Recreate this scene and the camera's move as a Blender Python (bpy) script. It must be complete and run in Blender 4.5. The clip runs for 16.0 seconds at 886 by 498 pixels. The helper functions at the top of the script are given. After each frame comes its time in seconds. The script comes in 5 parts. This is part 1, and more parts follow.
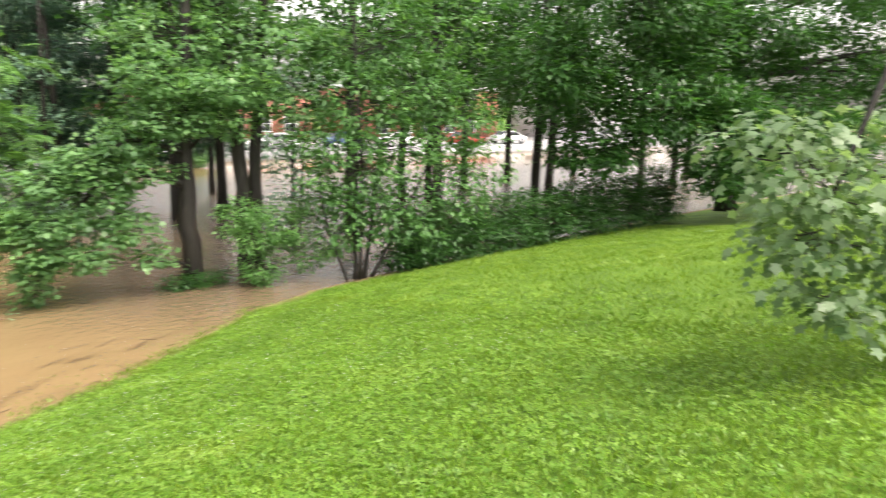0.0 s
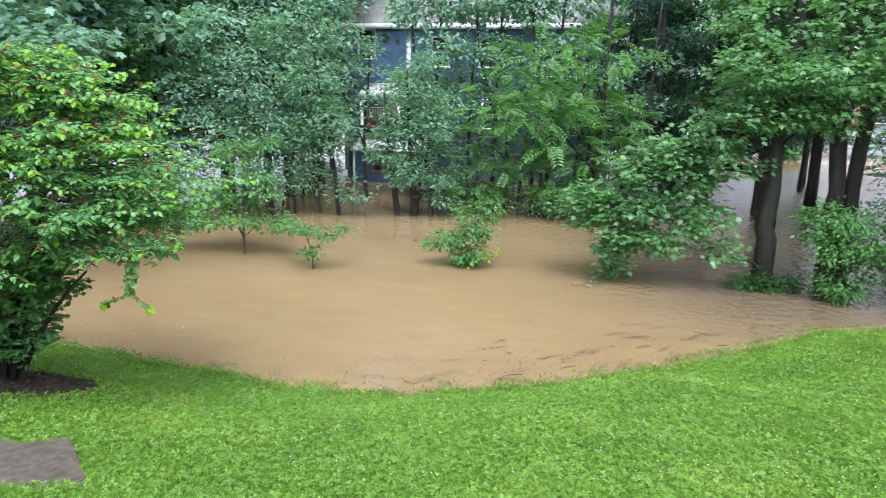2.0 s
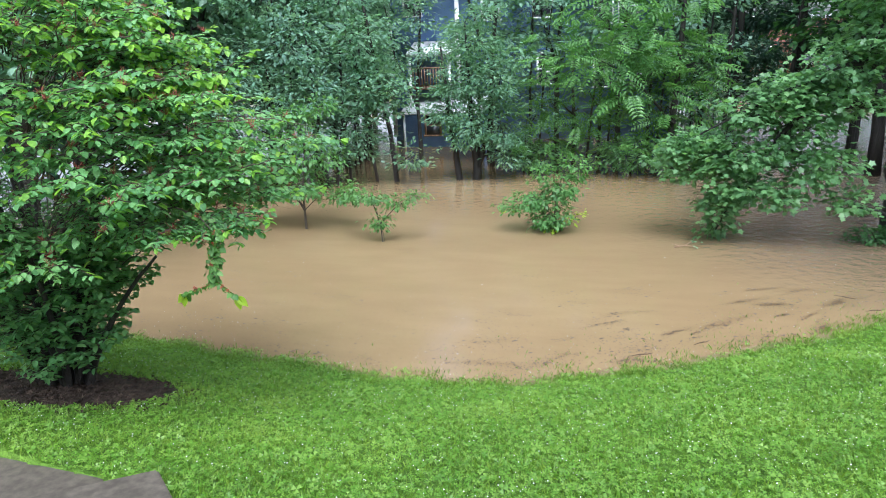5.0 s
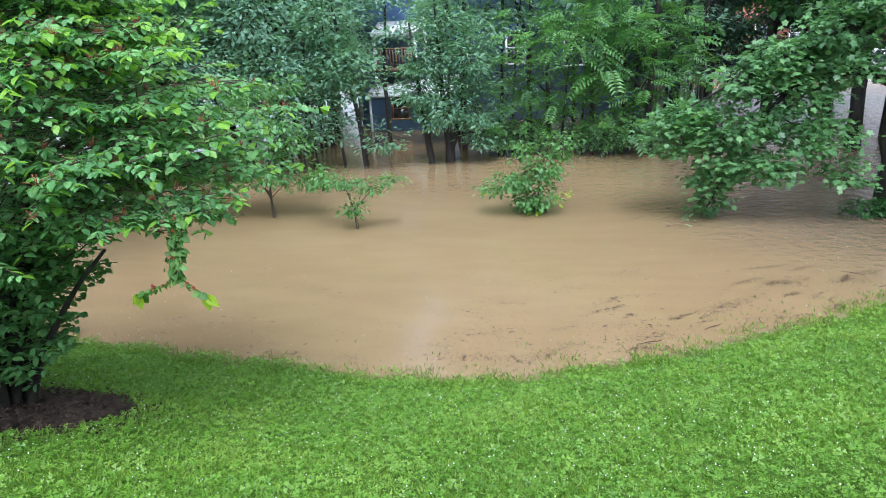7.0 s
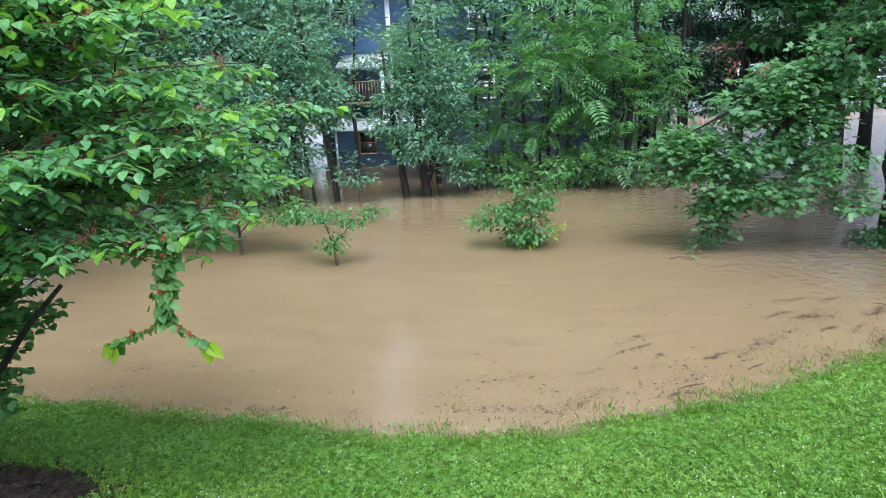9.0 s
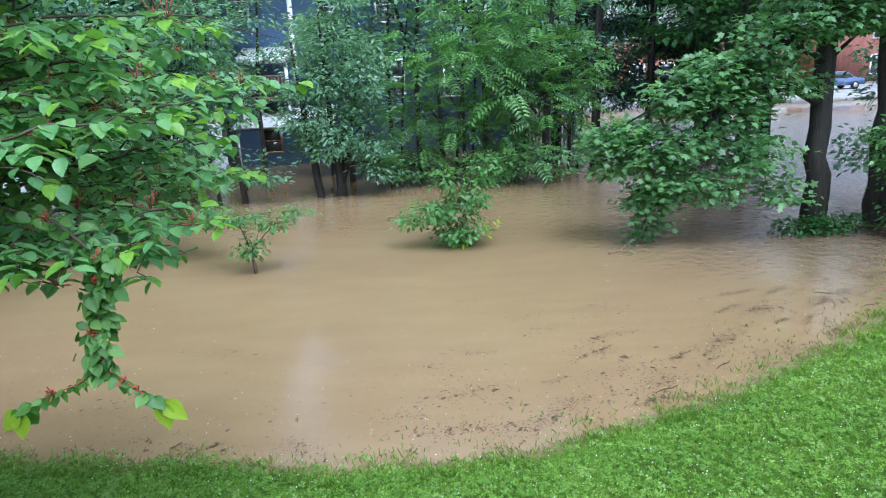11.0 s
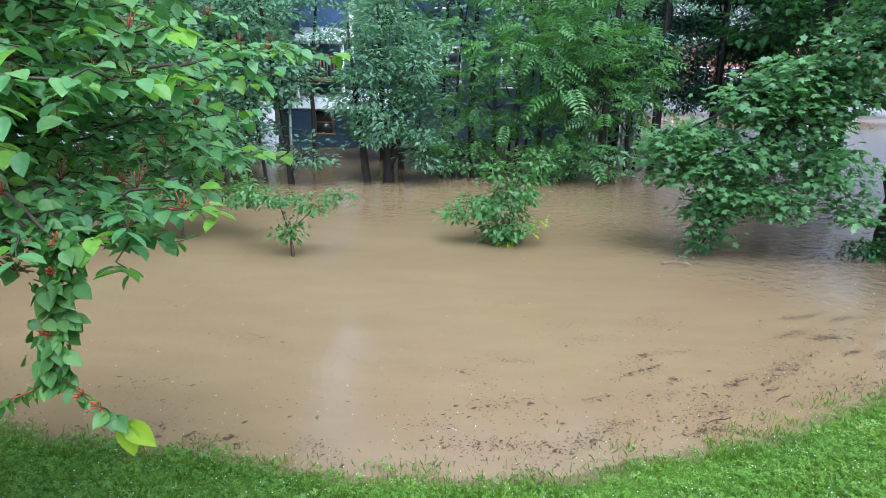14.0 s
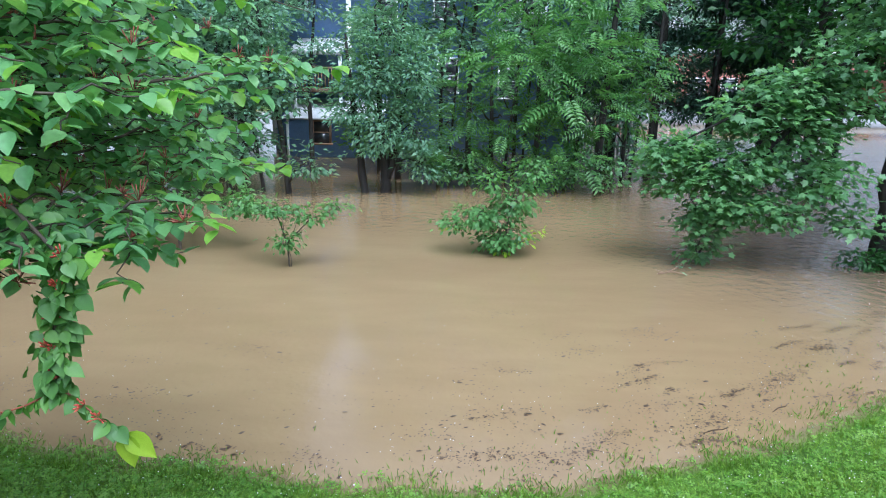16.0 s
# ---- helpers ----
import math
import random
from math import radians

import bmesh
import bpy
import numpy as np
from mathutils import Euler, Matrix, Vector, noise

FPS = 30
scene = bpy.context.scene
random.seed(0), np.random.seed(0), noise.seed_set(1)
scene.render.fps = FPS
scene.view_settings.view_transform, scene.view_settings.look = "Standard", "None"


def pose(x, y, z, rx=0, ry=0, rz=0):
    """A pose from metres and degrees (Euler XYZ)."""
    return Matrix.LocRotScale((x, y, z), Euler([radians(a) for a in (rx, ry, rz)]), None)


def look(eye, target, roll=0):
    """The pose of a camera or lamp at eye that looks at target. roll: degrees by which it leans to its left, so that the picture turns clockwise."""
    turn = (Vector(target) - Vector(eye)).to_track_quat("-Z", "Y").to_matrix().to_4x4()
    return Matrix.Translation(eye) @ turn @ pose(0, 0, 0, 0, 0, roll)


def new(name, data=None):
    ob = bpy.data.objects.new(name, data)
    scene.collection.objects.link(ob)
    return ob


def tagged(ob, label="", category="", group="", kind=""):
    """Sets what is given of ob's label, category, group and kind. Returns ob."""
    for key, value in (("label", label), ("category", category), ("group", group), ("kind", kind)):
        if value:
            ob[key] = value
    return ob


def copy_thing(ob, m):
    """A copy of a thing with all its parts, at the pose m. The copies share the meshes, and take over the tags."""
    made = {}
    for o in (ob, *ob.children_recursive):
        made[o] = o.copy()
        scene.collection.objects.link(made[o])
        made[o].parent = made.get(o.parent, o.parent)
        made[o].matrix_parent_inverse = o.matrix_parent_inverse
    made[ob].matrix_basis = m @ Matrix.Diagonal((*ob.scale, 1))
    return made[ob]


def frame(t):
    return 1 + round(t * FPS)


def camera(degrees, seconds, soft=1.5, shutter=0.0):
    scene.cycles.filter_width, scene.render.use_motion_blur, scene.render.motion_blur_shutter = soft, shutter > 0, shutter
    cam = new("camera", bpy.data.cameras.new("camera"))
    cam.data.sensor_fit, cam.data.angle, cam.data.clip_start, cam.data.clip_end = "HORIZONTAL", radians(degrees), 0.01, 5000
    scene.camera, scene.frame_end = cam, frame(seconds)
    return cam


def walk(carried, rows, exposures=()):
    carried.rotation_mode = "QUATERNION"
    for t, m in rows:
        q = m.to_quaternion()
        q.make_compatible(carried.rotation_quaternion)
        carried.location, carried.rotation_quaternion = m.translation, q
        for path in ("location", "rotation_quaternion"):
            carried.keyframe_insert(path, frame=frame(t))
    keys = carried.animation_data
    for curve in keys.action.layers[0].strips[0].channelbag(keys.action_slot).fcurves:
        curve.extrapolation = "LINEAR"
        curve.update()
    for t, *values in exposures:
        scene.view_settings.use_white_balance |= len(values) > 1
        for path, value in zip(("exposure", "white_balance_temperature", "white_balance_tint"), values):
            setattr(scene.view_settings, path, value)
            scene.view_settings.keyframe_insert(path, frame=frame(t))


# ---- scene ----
cam = camera(65.4, 16.0, 0.95, 0.2)
PATH = [
    (0, (3.859, -4.96, 4.775), (4.994, -3.365, 4.363), 1.0),
    (0.5, (3.966, -5.058, 4.911), (4.474, -3.174, 4.471), 0.3),
    (1, (3.937, -4.805, 5.038), (4.079, -2.869, 4.554), 0.5),
    (1.5, (3.969, -4.743, 4.996), (3.933, -2.804, 4.507), 1.7),
    (2, (4.014, -4.6, 4.897), (3.651, -2.691, 4.423), 0.8),
    (2.5, (3.947, -4.515, 4.873), (3.503, -2.613, 4.447), 0.9),
    (3, (3.675, -4.373, 4.76), (3.21, -2.47, 4.357), 0.3),
    (3.5, (3.405, -4.114, 4.643), (2.9, -2.204, 4.333), -0.3),
    (4, (3.114, -3.796, 4.56), (2.613, -1.932, 4.036), -1.0),
    (4.2, (2.98, -3.674, 4.557), (2.492, -1.822, 3.983), -1.3),
    (6.3, (2.336, -2.683, 4.324), (1.891, -0.811, 3.778), -4.0),
    (6.5, (2.245, -2.586, 4.303), (1.816, -0.722, 3.72), -4.0),
    (7, (2.104, -2.438, 4.192), (1.743, -0.566, 3.59), -3.3),
    (7.5, (1.925, -2.183, 4.051), (1.6, -0.286, 3.506), -3.1),
    (8, (1.745, -1.977, 3.946), (1.501, -0.055, 3.448), -2.6),
    (8.2, (1.615, -1.863, 3.927), (1.373, 0.061, 3.439), -2.8),
    (10.5, (0.678, -0.772, 3.576), (0.607, 1.158, 3.055), -2.4),
    (11, (0.524, -0.573, 3.635), (0.584, 1.36, 3.124), -2.5),
    (11.5, (0.505, -0.398, 3.643), (0.64, 1.539, 3.162), -1.8),
    (12, (0.526, -0.31, 3.638), (0.638, 1.629, 3.16), -1.8),
    (12.5, (0.506, -0.247, 3.614), (0.495, 1.689, 3.111), -1.8),
    (13, (0.491, -0.185, 3.603), (0.374, 1.749, 3.105), -0.9),
    (13.5, (0.546, -0.076, 3.578), (0.445, 1.854, 3.064), 0.1),
    (14, (0.56, -0.04, 3.563), (0.491, 1.886, 3.03), 0.8),
    (14.5, (0.547, -0.035, 3.56), (0.49, 1.885, 3.002), 1.1),
    (15, (0.541, -0.027, 3.554), (0.478, 1.892, 2.994), 0.9),
    (15.5, (0.548, -0.05, 3.565), (0.485, 1.874, 3.021), 0.9),
    (16, (0.556, -0.063, 3.578), (0.495, 1.871, 3.072), 0.9),
]
walk(cam, [(t, look(eye, target, roll)) for t, eye, target, roll in PATH],
     [(0, 1.62, 7200, 13), (0.5, 1.56, 6300, 12), (1.0, 1.44, 5900, 12), (2.5, 1.34, 5650, 11), (6.5, 1.22, 5500, 11), (11, 1.1, 5200, 10), (16, 1.09, 5150, 10)])

# ---------------- world and light: overcast, raining ----------------
world = bpy.data.worlds.new("overcast")
scene.world = world
world.use_nodes = True
wn = world.node_tree.nodes
wl = world.node_tree.links
sky = wn.new("ShaderNodeTexSky")
sky.sky_type = "NISHITA"
sky.sun_disc = False
sky.sun_elevation = radians(60)
sky.sun_rotation = radians(162)
sky.dust_density = 4.0
grey = wn.new("ShaderNodeHueSaturation")
grey.inputs["Saturation"].default_value = 0.25
grey.inputs["Value"].default_value = 1.3
wl.new(sky.outputs[0], grey.inputs["Color"])
wl.new(grey.outputs[0], wn["Background"].inputs["Color"])
wn["Background"].inputs["Strength"].default_value = 0.15
sun = new("sun", bpy.data.lights.new("sun", "SUN"))
sun.data.energy = 0.9
sun.data.angle = radians(40)
sun.data.color = (1.0, 0.97, 0.92)
sun.matrix_world = look((0, 0, 30), (-6, 18, 0))

# ---------------- small helpers ----------------
rng = np.random.default_rng(7)


def norm(a):
    return a / (np.linalg.norm(a, axis=-1, keepdims=True) + 1e-9)


class Geo:
    """Collects triangles and turns them into one mesh."""

    def __init__(self):
        self.v, self.f, self.n = [], [], 0

    def add(self, verts, tris):
        self.v.append(np.asarray(verts, float).reshape(-1, 3))
        self.f.append(np.asarray(tris, int).reshape(-1, 3) + self.n)
        self.n += len(self.v[-1])

    def tube(self, pts, radii, sides=8, rough=0.0):
        pts = np.asarray(pts, float)
        radii = np.asarray(radii, float)
        tang = norm(np.gradient(pts, axis=0))
        ref = np.array([0.3, 0.9, 0.1]) if abs(tang[0][2]) > 0.6 else np.array([0, 0, 1.0])
        a = norm(np.cross(tang, ref))
        b = np.cross(tang, a)
        ang = np.linspace(0, 2 * np.pi, sides, endpoint=False)
        ring = np.cos(ang)[None, :, None] * a[:, None] + np.sin(ang)[None, :, None] * b[:, None]
        rr = radii[:, None, None] * (1 + rough * rng.standard_normal((len(pts), sides, 1)))
        v = (pts[:, None] + ring * rr).reshape(-1, 3)
        f = []
        for i in range(len(pts) - 1):
            for j in range(sides):
                p, q = i * sides + j, i * sides + (j + 1) % sides
                f += [(p, q, q + sides), (p, q + sides, p + sides)]
        top = len(v)
        v = np.vstack([v, pts[-1:], pts[:1]])
        k = (len(pts) - 1) * sides
        for j in range(sides):
            f += [(k + j, k + (j + 1) % sides, top), ((j + 1) % sides, j, top + 1)]
        self.add(v, f)

    def box(self, x0, x1, y0, y1, z0, z1):
        v = [(x, y, z) for z in (z0, z1) for y in (y0, y1) for x in (x0, x1)]
        q = [(0, 2, 3, 1), (4, 5, 7, 6), (0, 1, 5, 4), (1, 3, 7, 5), (3, 2, 6, 7), (2, 0, 4, 6)]
        self.add(v, [t for a, b, c, d in q for t in ((a, b, c), (a, c, d))])

    def leaves(self, shape, pos, axis, up, size):
        tv, tf = shape
        d = norm(axis)
        s = norm(np.cross(d, up))
        n = np.cross(s, d)
        size = np.broadcast_to(size, (len(pos),))[:, None, None]
        v = pos[:, None] + size * (tv[None, :, :1] * s[:, None] + tv[None, :, 1:2] * d[:, None] + tv[None, :, 2:] * n[:, None])
        f = (tf[None] + (np.arange(len(pos)) * len(tv))[:, None, None]).reshape(-1, 3)
        self.add(v, f)

    def mesh(self, name, smooth=False):
        v = np.vstack(self.v)
        f = np.vstack(self.f)
        me = bpy.data.meshes.new(name)
        me.vertices.add(len(v))
        me.vertices.foreach_set("co", v.astype(np.float32).ravel())
        me.loops.add(f.size)
        me.loops.foreach_set("vertex_index", f.astype(np.int32).ravel())
        me.polygons.add(len(f))
        me.polygons.foreach_set("loop_start", np.arange(0, f.size, 3, dtype=np.int32))
        me.update(calc_edges=True)
        me.validate()
        if smooth:
            me.polygons.foreach_set("use_smooth", np.ones(len(f), bool))
        return me


def part(name, geo, mat, parent=None, label="", smooth=False, kind=""):
    me = geo if isinstance(geo, bpy.types.Mesh) else geo.mesh(name, smooth)
    if mat and not me.materials:
        me.materials.append(mat)
    ob = new(name, me)
    if parent:
        ob.parent = parent
    return tagged(ob, label=label, kind=kind)


def bevel_box(x0, x1, y0, y1, z0, z1, w=0.01):
    bm = bmesh.new()
    bmesh.ops.create_cube(bm, size=1)
    for v in bm.verts:
        v.co = Vector(((x0 + x1) / 2 + v.co.x * (x1 - x0), (y0 + y1) / 2 + v.co.y * (y1 - y0), (z0 + z1) / 2 + v.co.z * (z1 - z0)))
    bmesh.ops.bevel(bm, geom=bm.edges[:], offset=w, segments=1, affect="EDGES")
    me = bpy.data.meshes.new("box")
    bm.to_mesh(me)
    bm.free()
    return me


def thing(name, label, category, at=(0, 0, 0), group=""):
    ob = new(name)
    ob.empty_display_size = 0.2
    ob.location = at
    return tagged(ob, label=label, category=category, group=group)


# ---------------- materials ----------------
def shader(name, rough=0.6, spec=0.4, metal=0.0):
    m = bpy.data.materials.new(name)
    m.use_nodes = True
    b = m.node_tree.nodes["Principled BSDF"]
    b.inputs["Roughness"].default_value = rough
    b.inputs["Specular IOR Level"].default_value = spec
    b.inputs["Metallic"].default_value = metal
    return m, m.node_tree.nodes, m.node_tree.links, b


def noise_tex(N, L, scale, detail=4, coord="Object", stretch=(1, 1, 1)):
    tc = N.new("ShaderNodeTexCoord")
    mp = N.new("ShaderNodeMapping")
    mp.inputs["Scale"].default_value = stretch
    nt = N.new("ShaderNodeTexNoise")
    nt.inputs["Scale"].default_value = scale
    nt.inputs["Detail"].default_value = detail
    L.new(tc.outputs[coord], mp.inputs[0])
    L.new(mp.outputs[0], nt.inputs["Vector"])
    return nt.outputs["Fac"]


def ramp(N, L, fac, stops):
    r = N.new("ShaderNodeValToRGB")
    while len(r.color_ramp.elements) < len(stops):
        r.color_ramp.elements.new(0.5)
    for e, (p, c) in zip(r.color_ramp.elements, stops):
        e.position, e.color = p, (*c, 1)
    L.new(fac, r.inputs[0])
    return r.outputs[0]


def mixc(N, L, a, b, fac, mode="MIX"):
    m = N.new("ShaderNodeMix")
    m.data_type, m.blend_type = "RGBA", mode
    for s, k in ((a, 6), (b, 7), (fac, 0)):
        if hasattr(s, "links"):
            L.new(s, m.inputs[k])
        else:
            m.inputs[k].default_value = (*s, 1) if isinstance(s, tuple) else s
    return m.outputs[2]


def bump(N, L, b, fac, strength=0.4, dist=0.02):
    bp = N.new("ShaderNodeBump")
    bp.inputs["Strength"].default_value = strength
    bp.inputs["Distance"].default_value = dist
    L.new(fac, bp.inputs["Height"])
    L.new(bp.outputs[0], b.inputs["Normal"])


def leafy(name, dark, mid, light, rough=0.38, thru=0.48, patch=1.1, single=False):
    """Leaves: colour by leaf and by bough, a waxy gloss, light passing through."""
    m, N, L, b = shader(name, rough, 0.45)
    g = N.new("ShaderNodeNewGeometry")
    own = N.new("ShaderNodeObjectInfo").outputs["Random"] if single else g.outputs["Random Per Island"]
    c1 = ramp(N, L, own, [(0.0, dark), (0.45, mid), (1.0, light)])
    c2 = ramp(N, L, noise_tex(N, L, patch, 3), [(0.3, dark), (0.55, mid), (0.75, light)])
    col = mixc(N, L, c1, c2, 0.5)
    fine = noise_tex(N, L, 60, 2)
    col = mixc(N, L, col, ramp(N, L, fine, [(0.3, (0.75, 0.75, 0.75)), (0.7, (1.15, 1.15, 1.1))]), 0.6, "MULTIPLY")
    L.new(col, b.inputs["Base Color"])
    tr = N.new("ShaderNodeBsdfTranslucent")
    L.new(mixc(N, L, col, (1.25, 1.3, 0.7), 1.0, "MULTIPLY"), tr.inputs["Color"])
    mx = N.new("ShaderNodeMixShader")
    mx.inputs[0].default_value = thru
    L.new(b.outputs[0], mx.inputs[1])
    L.new(tr.outputs[0], mx.inputs[2])
    L.new(mx.outputs[0], N["Material Output"].inputs["Surface"])
    return m


def surface(name, stops, scale=6, fine=60, rough=0.7, spec=0.3, relief=0.3, dist=0.01, stretch=(1, 1, 1), metal=0.0):
    m, N, L, b = shader(name, rough, spec, metal)
    c = ramp(N, L, noise_tex(N, L, scale, 5, stretch=stretch), stops)
    f = noise_tex(N, L, fine, 4, stretch=stretch)
    c = mixc(N, L, c, ramp(N, L, f, [(0.3, (0.8, 0.8, 0.8)), (0.7, (1.12, 1.12, 1.12))]), 0.7, "MULTIPLY")
    L.new(c, b.inputs["Base Color"])
    bump(N, L, b, f, relief, dist)
    return m


M_maple = leafy("maple_leaf", (0.0778, 0.1651, 0.0792), (0.1335, 0.2808, 0.1108), (0.2225, 0.3963, 0.1582))
# Dark evergreen leaves, with the blue of distance haze put into their colour.
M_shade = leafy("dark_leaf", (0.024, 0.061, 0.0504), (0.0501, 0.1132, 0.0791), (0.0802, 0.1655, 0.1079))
# Grey-green leaves with rain haze blended in as extra blue.
M_willow = leafy("hazy_greygreen_leaf", (0.088, 0.1915, 0.1331), (0.165, 0.3065, 0.1998), (0.2635, 0.4214, 0.2661))
M_walnut = leafy("walnut_leaf", (0.0625, 0.1598, 0.05), (0.118, 0.2704, 0.0751), (0.1944, 0.3687, 0.1253))
# Woodland leaves painted pale and bluish to stand in for rain haze.
M_wood = leafy("hazy_woodland_leaf", (0.1133, 0.2151, 0.1862), (0.2038, 0.3539, 0.2658), (0.3172, 0.4921, 0.3456), patch=0.5)
M_bush = leafy("viburnum_leaf", (0.0791, 0.1954, 0.0747), (0.1449, 0.3241, 0.1142), (0.2811, 0.4706, 0.1581), rough=0.42, thru=0.4)
M_bushleaf = leafy("hanging_leaf", (0.042, 0.1156, 0.0195), (0.0765, 0.1878, 0.0292), (0.153, 0.3034, 0.039), rough=0.48, thru=0.3, single=True)
M_fresh = leafy("young_leaf", (0.14, 0.31, 0.04), (0.22, 0.42, 0.055), (0.34, 0.53, 0.09))
M_yellow = leafy("yellow_leaf", (0.22, 0.36, 0.02), (0.32, 0.46, 0.03), (0.42, 0.52, 0.05))
M_hedge = leafy("hedge_leaf", (0.0218, 0.0729, 0.019), (0.0409, 0.124, 0.0318), (0.0729, 0.1896, 0.0398))
M_silver = leafy("silver_maple_leaf", (0.0682, 0.1365, 0.0585), (0.1268, 0.2145, 0.0975), (0.234, 0.3217, 0.1852))
M_grass = leafy("grass_blade", (0.081, 0.1665, 0.0154), (0.1395, 0.252, 0.022), (0.243, 0.342, 0.044), rough=0.45, thru=0.3, patch=0.9)
M_clover = leafy("clover_leaf", (0.0944, 0.2186, 0.022), (0.1639, 0.318, 0.0363), (0.2881, 0.4272, 0.088), rough=0.4, patch=0.9)
M_bank = leafy("bank_leaf", (0.04, 0.11, 0.035), (0.08, 0.2, 0.06), (0.15, 0.31, 0.09), rough=0.45)
M_bark = surface("wet_bark", [(0.3, (0.010, 0.009, 0.008)), (0.7, (0.034, 0.028, 0.023))], 3, 14, 0.6, 0.4, 0.9, 0.03, (4, 4, 0.7))
M_twig = surface("twig_bark", [(0.3, (0.03, 0.024, 0.018)), (0.7, (0.08, 0.06, 0.042))], 8, 50, 0.6, 0.3, 0.4)
M_redtwig = surface("red_stalk", [(0.3, (0.16, 0.04, 0.025)), (0.7, (0.26, 0.07, 0.04))], 20, 80, 0.5)
M_berry = surface("red_berry", [(0.3, (0.30, 0.03, 0.02)), (0.7, (0.48, 0.08, 0.05))], 30, 90, 0.35, 0.5)
M_mulch = surface("bark_mulch", [(0.3, (0.02, 0.013, 0.009)), (0.7, (0.075, 0.05, 0.035))], 9, 45, 0.85, 0.2, 1.0, 0.04)
M_concrete = surface("wet_concrete", [(0.35, (0.055, 0.045, 0.035)), (0.65, (0.115, 0.096, 0.075))], 14, 150, 0.45, 0.5, 0.12, 0.003)
M_debris = surface("wet_driftwood", [(0.3, (0.035, 0.022, 0.013)), (0.7, (0.11, 0.068, 0.035))], 20, 70, 0.6)
M_siding = surface("blue_siding", [(0.3, (0.15, 0.28, 0.60)), (0.7, (0.22, 0.36, 0.70))], 1.5, 30, 0.6, 0.3, 0.2)
M_siding2 = surface("pale_blue_siding", [(0.3, (0.17, 0.29, 0.54)), (0.7, (0.24, 0.37, 0.62))], 1.5, 30, 0.6, 0.3, 0.2)
M_white = surface("white_paint", [(0.3, (0.70, 0.71, 0.72)), (0.7, (0.80, 0.80, 0.80))], 2, 25, 0.55, 0.4, 0.1)
M_roof = surface("grey_shingles", [(0.3, (0.16, 0.16, 0.16)), (0.7, (0.30, 0.30, 0.29))], 2, 18, 0.8, 0.3, 0.6)
M_tin = surface("white_metal_roof", [(0.3, (0.62, 0.64, 0.66)), (0.7, (0.78, 0.79, 0.80))], 2, 20, 0.3, 0.5, 0.1)
M_brown = surface("brown_wood", [(0.3, (0.12, 0.07, 0.045)), (0.7, (0.22, 0.13, 0.085))], 4, 40, 0.7)
M_tan = surface("tan_trim", [(0.3, (0.20, 0.12, 0.075)), (0.7, (0.30, 0.19, 0.12))], 4, 40, 0.6)
M_brick = surface("red_brick", [(0.3, (0.30, 0.12, 0.09)), (0.7, (0.42, 0.19, 0.145))], 1.2, 12, 0.85, 0.2, 0.4)
M_asphalt = surface("wet_pavement", [(0.35, (0.22, 0.22, 0.22)), (0.7, (0.36, 0.36, 0.36))], 0.6, 12, 0.3, 0.5, 0.2)
M_tyre = surface("black_rubber", [(0.3, (0.015, 0.015, 0.015)), (0.7, (0.03, 0.03, 0.03))], 5, 60, 0.8)
M_rim = surface("grey_alloy", [(0.3, (0.4, 0.4, 0.42)), (0.7, (0.55, 0.55, 0.57))], 5, 60, 0.35, 0.5, 0.1, metal=0.8)


def paint(name, c):
    m, N, L, b = shader(name, 0.25, 0.5)
    b.inputs["Coat Weight"].default_value = 0.6
    L.new(ramp(N, L, noise_tex(N, L, 3, 3), [(0.3, tuple(k * 0.9 for k in c)), (0.7, c)]), b.inputs["Base Color"])
    return m


M_glass, _N, _L, _b = shader("window_glass", 0.05, 0.6)
_L.new(ramp(_N, _L, noise_tex(_N, _L, 1.5, 2), [(0.3, (0.02, 0.024, 0.028)), (0.7, (0.05, 0.055, 0.06))]), _b.inputs["Base Color"])

# muddy flood water: silt-laden, glossy, rippled where the current runs
M_water, N, L, b = shader("muddy_water", 0.045, 0.5)
b.inputs["IOR"].default_value = 1.33
c = ramp(N, L, noise_tex(N, L, 0.35, 4, stretch=(0.5, 1, 1)), [(0.3, (0.21, 0.143, 0.073)), (0.7, (0.243, 0.17, 0.088))])
c = mixc(N, L, c, ramp(N, L, noise_tex(N, L, 2.2, 6, stretch=(0.35, 1, 1)), [(0.3, (0.93, 0.93, 0.92)), (0.7, (1.04, 1.04, 1.04))]), 0.8, "MULTIPLY")
L.new(c, b.inputs["Base Color"])
tc = N.new("ShaderNodeTexCoord")
sep = N.new("ShaderNodeSeparateXYZ")
L.new(tc.outputs["Object"], sep.inputs[0])
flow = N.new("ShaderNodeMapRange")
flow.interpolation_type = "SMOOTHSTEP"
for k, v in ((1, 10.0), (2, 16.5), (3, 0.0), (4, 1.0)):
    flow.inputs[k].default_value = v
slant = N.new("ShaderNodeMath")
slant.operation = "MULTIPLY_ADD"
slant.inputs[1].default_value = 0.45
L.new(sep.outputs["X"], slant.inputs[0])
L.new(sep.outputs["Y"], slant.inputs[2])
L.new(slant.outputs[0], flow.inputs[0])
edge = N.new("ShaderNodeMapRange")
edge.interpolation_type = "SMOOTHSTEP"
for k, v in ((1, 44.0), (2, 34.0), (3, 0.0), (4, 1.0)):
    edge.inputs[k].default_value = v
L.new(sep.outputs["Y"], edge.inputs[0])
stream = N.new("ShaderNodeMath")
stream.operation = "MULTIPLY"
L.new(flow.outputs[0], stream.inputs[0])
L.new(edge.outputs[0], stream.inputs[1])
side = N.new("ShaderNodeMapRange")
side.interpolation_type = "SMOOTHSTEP"
